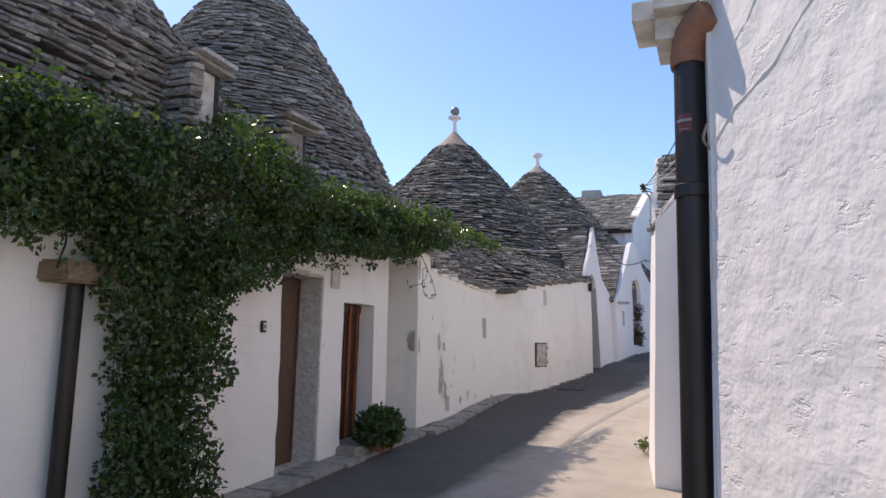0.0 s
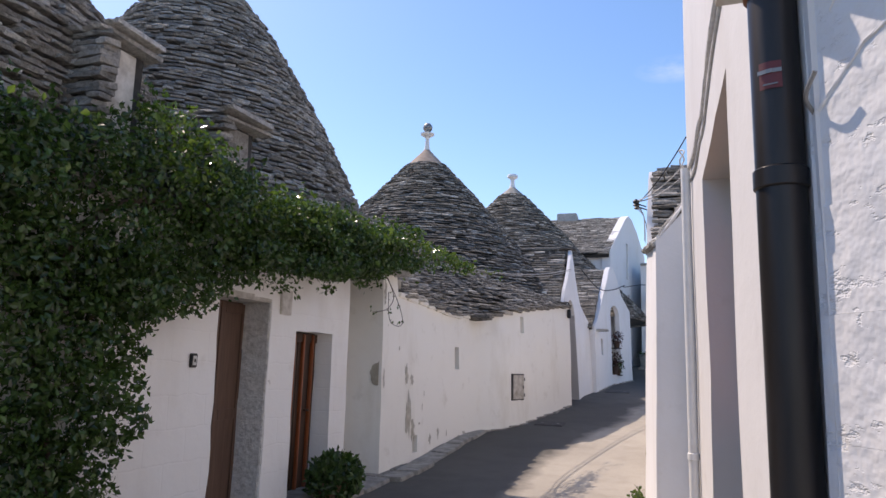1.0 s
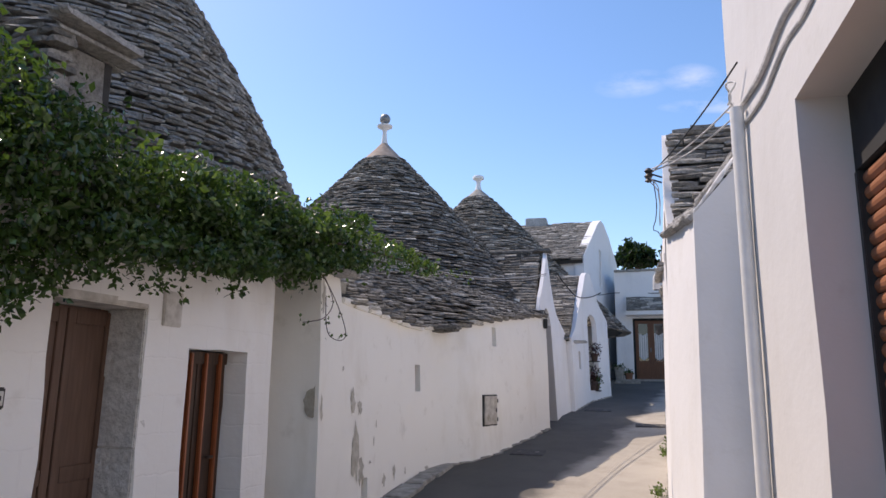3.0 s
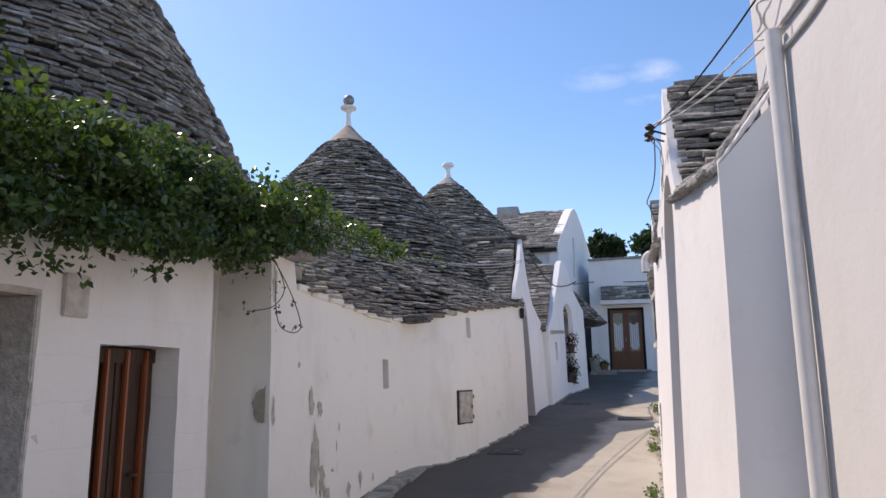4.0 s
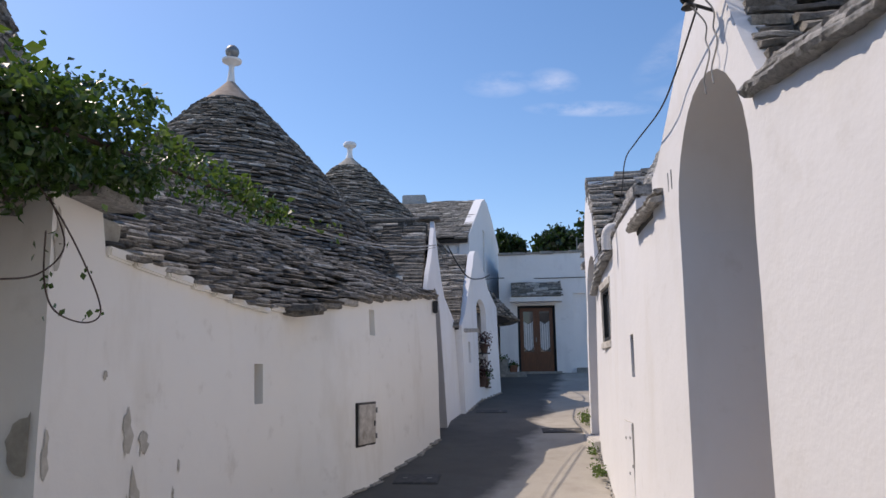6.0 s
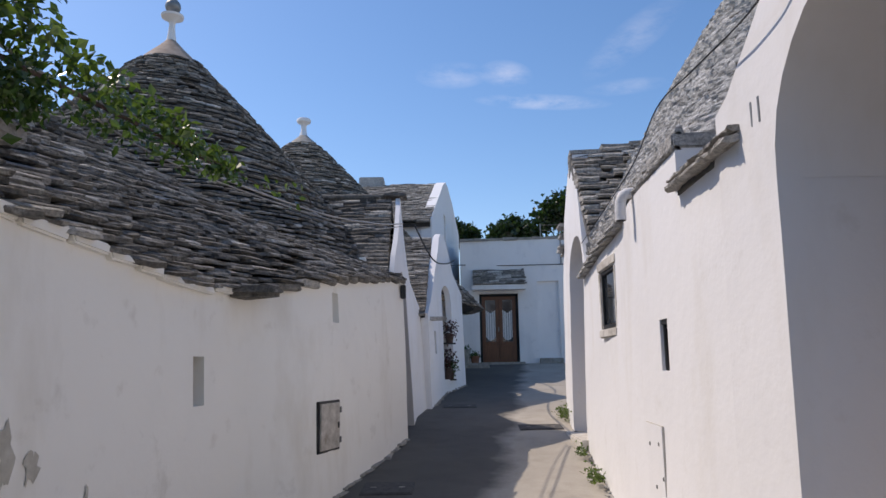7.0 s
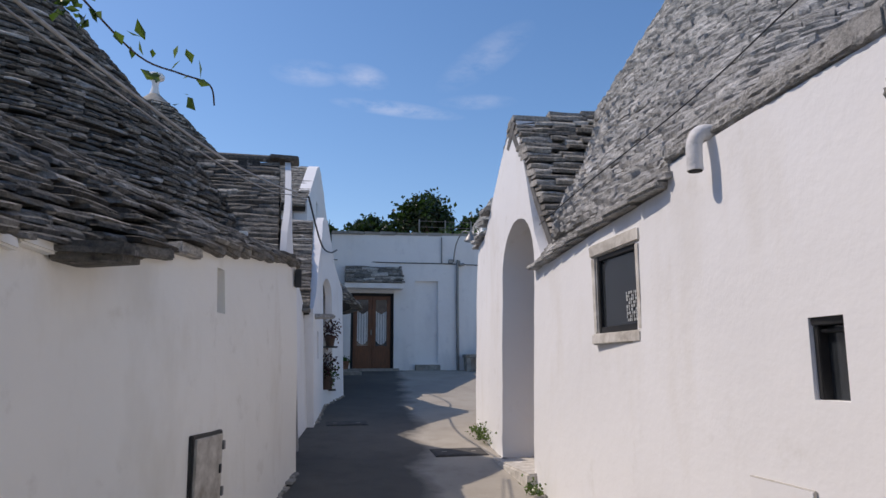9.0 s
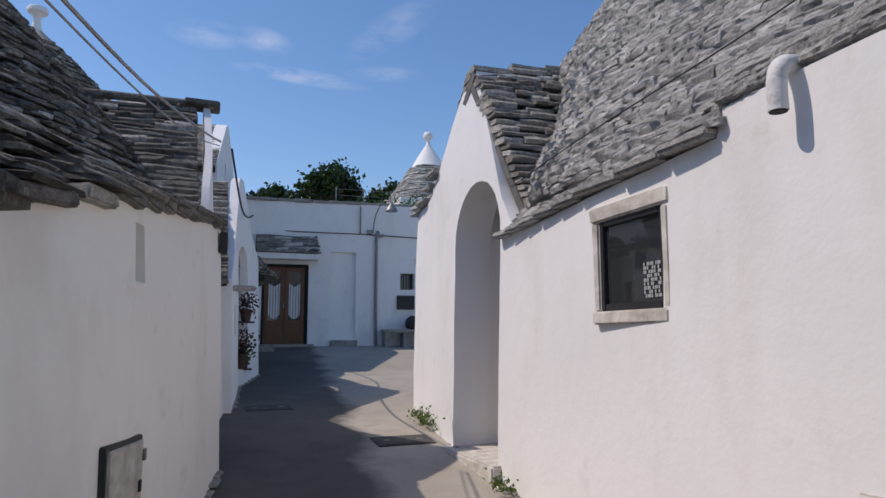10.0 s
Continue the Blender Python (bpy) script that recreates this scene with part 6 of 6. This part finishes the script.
tube("stem", [(-4.3, 4.7, 0.15), (-4.24, 4.8, 1.1), (-4.28, 4.65, 2.0), (-4.22, 5.0, 2.9), (-4.2, 6.4, 3.2), (-4.15, 8.6, 3.3), (-4.05, 10.2, 3.45), (-3.85, 11.2, 3.46), (-3.68, 12.0, 3.44)], lambda t: 0.035 - 0.028 * t, M_BARK, vine, "woody stem", 8)
for a in ([(-4.15, 9.3, 3.2), (-4.05, 9.55, 2.95), (-3.98, 9.75, 2.66), (-3.98, 9.9, 2.45), (-4.0, 9.8, 2.38), (-4.0, 9.55, 2.42), (-3.98, 9.42, 2.56), (-3.98, 9.4, 2.8)], [(-4.05, 9.5, 3.0), (-3.96, 9.52, 2.75), (-3.96, 9.35, 2.58), (-3.98, 9.1, 2.52), (-3.98, 8.95, 2.50)]):
    tube("tendril", a, 0.0045, M_BARK, vine, "bare hanging tendril", 6)
    lv = []
    for p in a[1:]:
        for j in range(3):
            lv.append((p[0] + vg.normal() * 0.02, p[1] + vg.normal() * 0.05, p[2] + vg.normal() * 0.04))
    leaves("tendril_leaves", lv, M_LEAF, vine, (0.03, 0.05), 4)
tip = [(-3.75, 11.4, 3.44), (-3.66, 12.0, 3.46), (-3.56, 12.5, 3.46), (-3.42, 12.65, 3.46), (-3.31, 12.75, 3.46), (-3.29, 12.8, 3.38)]
tube("shoot", tip, 0.004, M_BARK, vine, "", 6)
leaves("shoot_leaves", [(p[0] + vg.normal() * 0.03, p[1] + vg.uniform(-0.3, 0.3), p[2] + vg.normal() * 0.05) for p in tip[:4] for _ in range(9)], M_LEAF2, vine, (0.05, 0.09), 8, "fresh yellow-green leaves")

# post with timber block beside the vine
post = thing("pergola_post", "dark iron post capped with a weathered timber block", "post", (-4.28, 3.92, 0))
tube("pole", [(-4.27, 3.92, 0.0), (-4.27, 3.92, 2.12)], 0.06, M_PIPE, post, "", 14, False)
boxpart("timber_block", (-4.42, 3.70, 2.11), (-4.12, 4.15, 2.26), M_TIMBER, post, "weathered timber block", 0.02, None, 0.01)
tube("wire", [(-4.2, 3.7, 2.2), (-4.12, 3.66, 2.28), (-4.2, 3.75, 2.4), (-4.3, 3.8, 2.6)], 0.008, M_CABLE, post, "", 6)

# bush in a pot at the second door
bush = thing("potted_bush", "round green potted bush beside the slatted door", "plant", (-4.0, 8.25, 0.4))
lathe("pot", [(0.13, 0), (0.18, 0.2), (0.19, 0.2), (0.19, 0.24), (0.02, 0.22)], (-4.02, 8.22, 0.38), M_TERRA, bush, "", 18)
b = vg.normal(size=(2600, 3))
b /= np.linalg.norm(b, axis=1, keepdims=True)
b *= vg.uniform(0.5, 1.0, size=(2600, 1))
leaves("foliage", (np.array((-4.0, 8.25, 0.66)) + b * (0.30, 0.36, 0.27)).tolist(), M_LEAF, bush, (0.05, 0.085), 13, "", -0.3)


# ---------------- trees and greenery beyond the far house ----------------
def pine(x, y, z, h, r, seed):
    t = thing("pine_tree", "dark green umbrella pine behind the houses", "tree", (x, y, 2.2))
    g = np.random.default_rng(seed)
    tube("trunk", [(x, y, 2.0), (x + 0.2, y, z - h * 0.3), (x, y, z)], lambda s: 0.32 - 0.2 * s, M_BARK, t, "", 10)
    pts = []
    for k in range(46):
        a, q = g.uniform(0, 2 * math.pi), math.sqrt(g.uniform(0, 1))
        c = np.array((x + r * q * math.cos(a), y + r * q * math.sin(a), z + h * (0.5 - 0.45 * q * q) * g.uniform(0.2, 1.0)))
        if k % 5 == 0:
            tube("limb", [(x, y, z - h * 0.2), tuple((np.array((x, y, z)) + c) / 2 - (0, 0, 0.3)), tuple(c)], 0.07, M_BARK, t, "", 6)
        pts += (c + g.normal(size=(110, 3)) * (r * 0.17, r * 0.17, h * 0.10)).tolist()
    leaves("crown", pts, M_PINE, t, (0.35, 0.75), seed, "", 0.0, "")
    return t


pine(-1.75, 80, 15.0, 3.4, 1.7, 81)
pine(4.2, 80, 15.4, 3.8, 2.3, 82)
pine(9.6, 80, 17.0, 5.8, 2.6, 83)
pine(11.8, 82, 15.4, 3.6, 1.9, 84)
pine(16.5, 80, 16.4, 4.0, 2.6, 85)
gr = np.random.default_rng(91)
weeds = thing("roof_greenery", "weeds and shrubs growing along the flat roof edge", "plants", (2, FY + 1, 6.3))
n = 5200
xx = gr.uniform(-2.0, 8.5, n)
leaves("shrubs", np.stack([xx, FY + 0.6 + gr.uniform(0, 2.0, n), 6.2 + np.abs(gr.normal(size=n)) * np.interp(xx, (-2, 0, 1.2, 2, 4, 8), (0.04, 0.07, 0.14, 0.30, 0.34, 0.3))], 1).tolist(), M_LEAF, weeds, (0.06, 0.14), 92, "", -0.4)
fence = thing("wire_fence", "thin grey wire fence on the flat roof", "fence", (2.5, FY + 1.2, 6.2))
for k in range(6):
    tube("fence_post", [(0.9 + k * 0.9, FY + 1.2, 6.1), (0.9 + k * 0.9, FY + 1.2, 7.05)], 0.02, M_GREYMETAL, fence, "", 6, False)
for z in (6.55, 6.8, 7.0):
    tube("wire", [(0.9, FY + 1.2, z), (5.4, FY + 1.2, z)], 0.006, M_GREYMETAL, fence, "", 4, False)


# ---------------- cables ----------------
M_CABLEP = varied("limewashed_cable", (0.50, 0.49, 0.48), (0.70, 0.69, 0.67), 20, 0.8)
BUNDLE = ((7.78, 3.74), (7.2, 3.70), (6.7, 3.75), (6.3, 3.71), (5.8, 3.76), (5.3, 3.81), (4.4, 3.84), (3.5, 3.88))
def cable(pts, r, mat, label, name="cable"):
    t = thing(name, label, "cable", pts[0])
    tube("line", pts, r, mat, t, "", 6)


def sag(a, b, s, n=8):
    a, b = Vector(a), Vector(b)
    return [tuple(a.lerp(b, i / n) - Vector((0, 0, 4 * s * (i / n) * (1 - i / n)))) for i in range(n + 1)]


cable([(-4.15, 9.2, 3.58), (-4.08, 10.7, 3.52), (-3.98, 12.0, 3.52), (-3.56, 14.5, 3.71), (-3.20, 16.5, 4.0), (-2.97, 17.9, 4.28)], 0.010, M_CABLEW, "pale overhead cable running along the roofs")
cable([(-4.2, 9.2, 3.56), (-4.12, 10.7, 3.50), (-4.03, 12.0, 3.50), (-3.62, 14.5, 3.69), (-3.26, 16.5, 3.94), (-2.98, 17.95, 4.25)], 0.006, M_CABLEW, "pale overhead cable running along the roofs")
cable([(-2.83, 18.6, 4.40), (-2.6, 20.5, 4.1), (-2.38, 22.5, 4.3), (-2.2, 24.0, 4.6), (-2.42, 27, 4.9), (-1.95, FY - 0.1, 5.4), (-0.5, FY - 0.06, 5.36), (1.7, FY - 0.1, 5.36), (4, FY - 0.15, 5.3)], 0.014, M_CABLE, "black cable clipped along the far walls")
for dy, e, mt in ((0.0, (-0.36, 7.70, 3.74), M_CABLEP), (0.14, (-0.33, 7.62, 3.98), M_CABLE), (0.05, (-0.36, 7.74, 3.66), M_CABLEP)):
    cable(sag((-0.86, 9.2 + dy, 3.80), e, 0.05), 0.006, mt, "thin cable from the porch gable to the tall house")
for dx, dz, rad in ((0.0, 0.0, 0.016), (0.004, -0.13, 0.012)):
    cable([(LG.at(y, z, -0.012 + dx, False).x, y, z + dz) for y, z in BUNDLE], rad, M_CABLEP, "limewashed cable bundle rising along the wall")
loop = [(-0.37 + 0.02 * math.sin(3 * a), 7.74 + 0.13 * math.cos(a), 3.80 + 0.09 * math.sin(a)) for a in np.linspace(0, 5.6, 14)]
cable(loop, 0.007, M_CABLEP, "limewashed coil of cable above the downpipe")
cable([(-0.83, 9.35, 3.74), (-0.80, 9.9, 3.68), (-0.805, 10.3, 3.62), (-0.82, 11.0, 3.66), (-0.74, 11.9, 3.80), (-0.58, 13.2, 3.78), (-0.5, 15.0, 3.72), (-0.52, 16.1, 3.60)], 0.005, M_CABLE, "black cable lying along the roof edge")
for dy in (0.0, 0.12):
    cable([(-0.87, 9.2 + dy, 3.74), (-0.80, 9.22 + dy, 3.66), (-0.79, 9.27 + dy, 3.60), (-0.785, 9.25 + dy, 3.52), (-0.79, 9.34 + dy, 3.44), (-0.79, 9.33 + dy, 3.36)], 0.004, M_CABLEW, "thin curled cable hanging down the gable")

# ---------------- pieces: painted blocks and roof stones ----------------
ang = math.atan2(-d.y, -d.x)
for u, w, z, h in BLOCKS:
    p = LF.at(u + w / 2, z + h / 2, 0, False)
    q = Matrix.Translation(p) @ Matrix.Rotation(ang, 4, "Z")
    bm = bmesh.new()
    e = 0.003 + 0.0012 * math.sin(z * 37.0)
    box(bm, (-w / 2 - 0.0002, -0.05, -h / 2 + 0.0006), (w / 2 + 0.0002, e, h / 2 - 0.0006), 0.0, q, 0.0003, br)
    part("block", bm, M_ROUGHW, BLOCK_WALL)
place_single_stones()
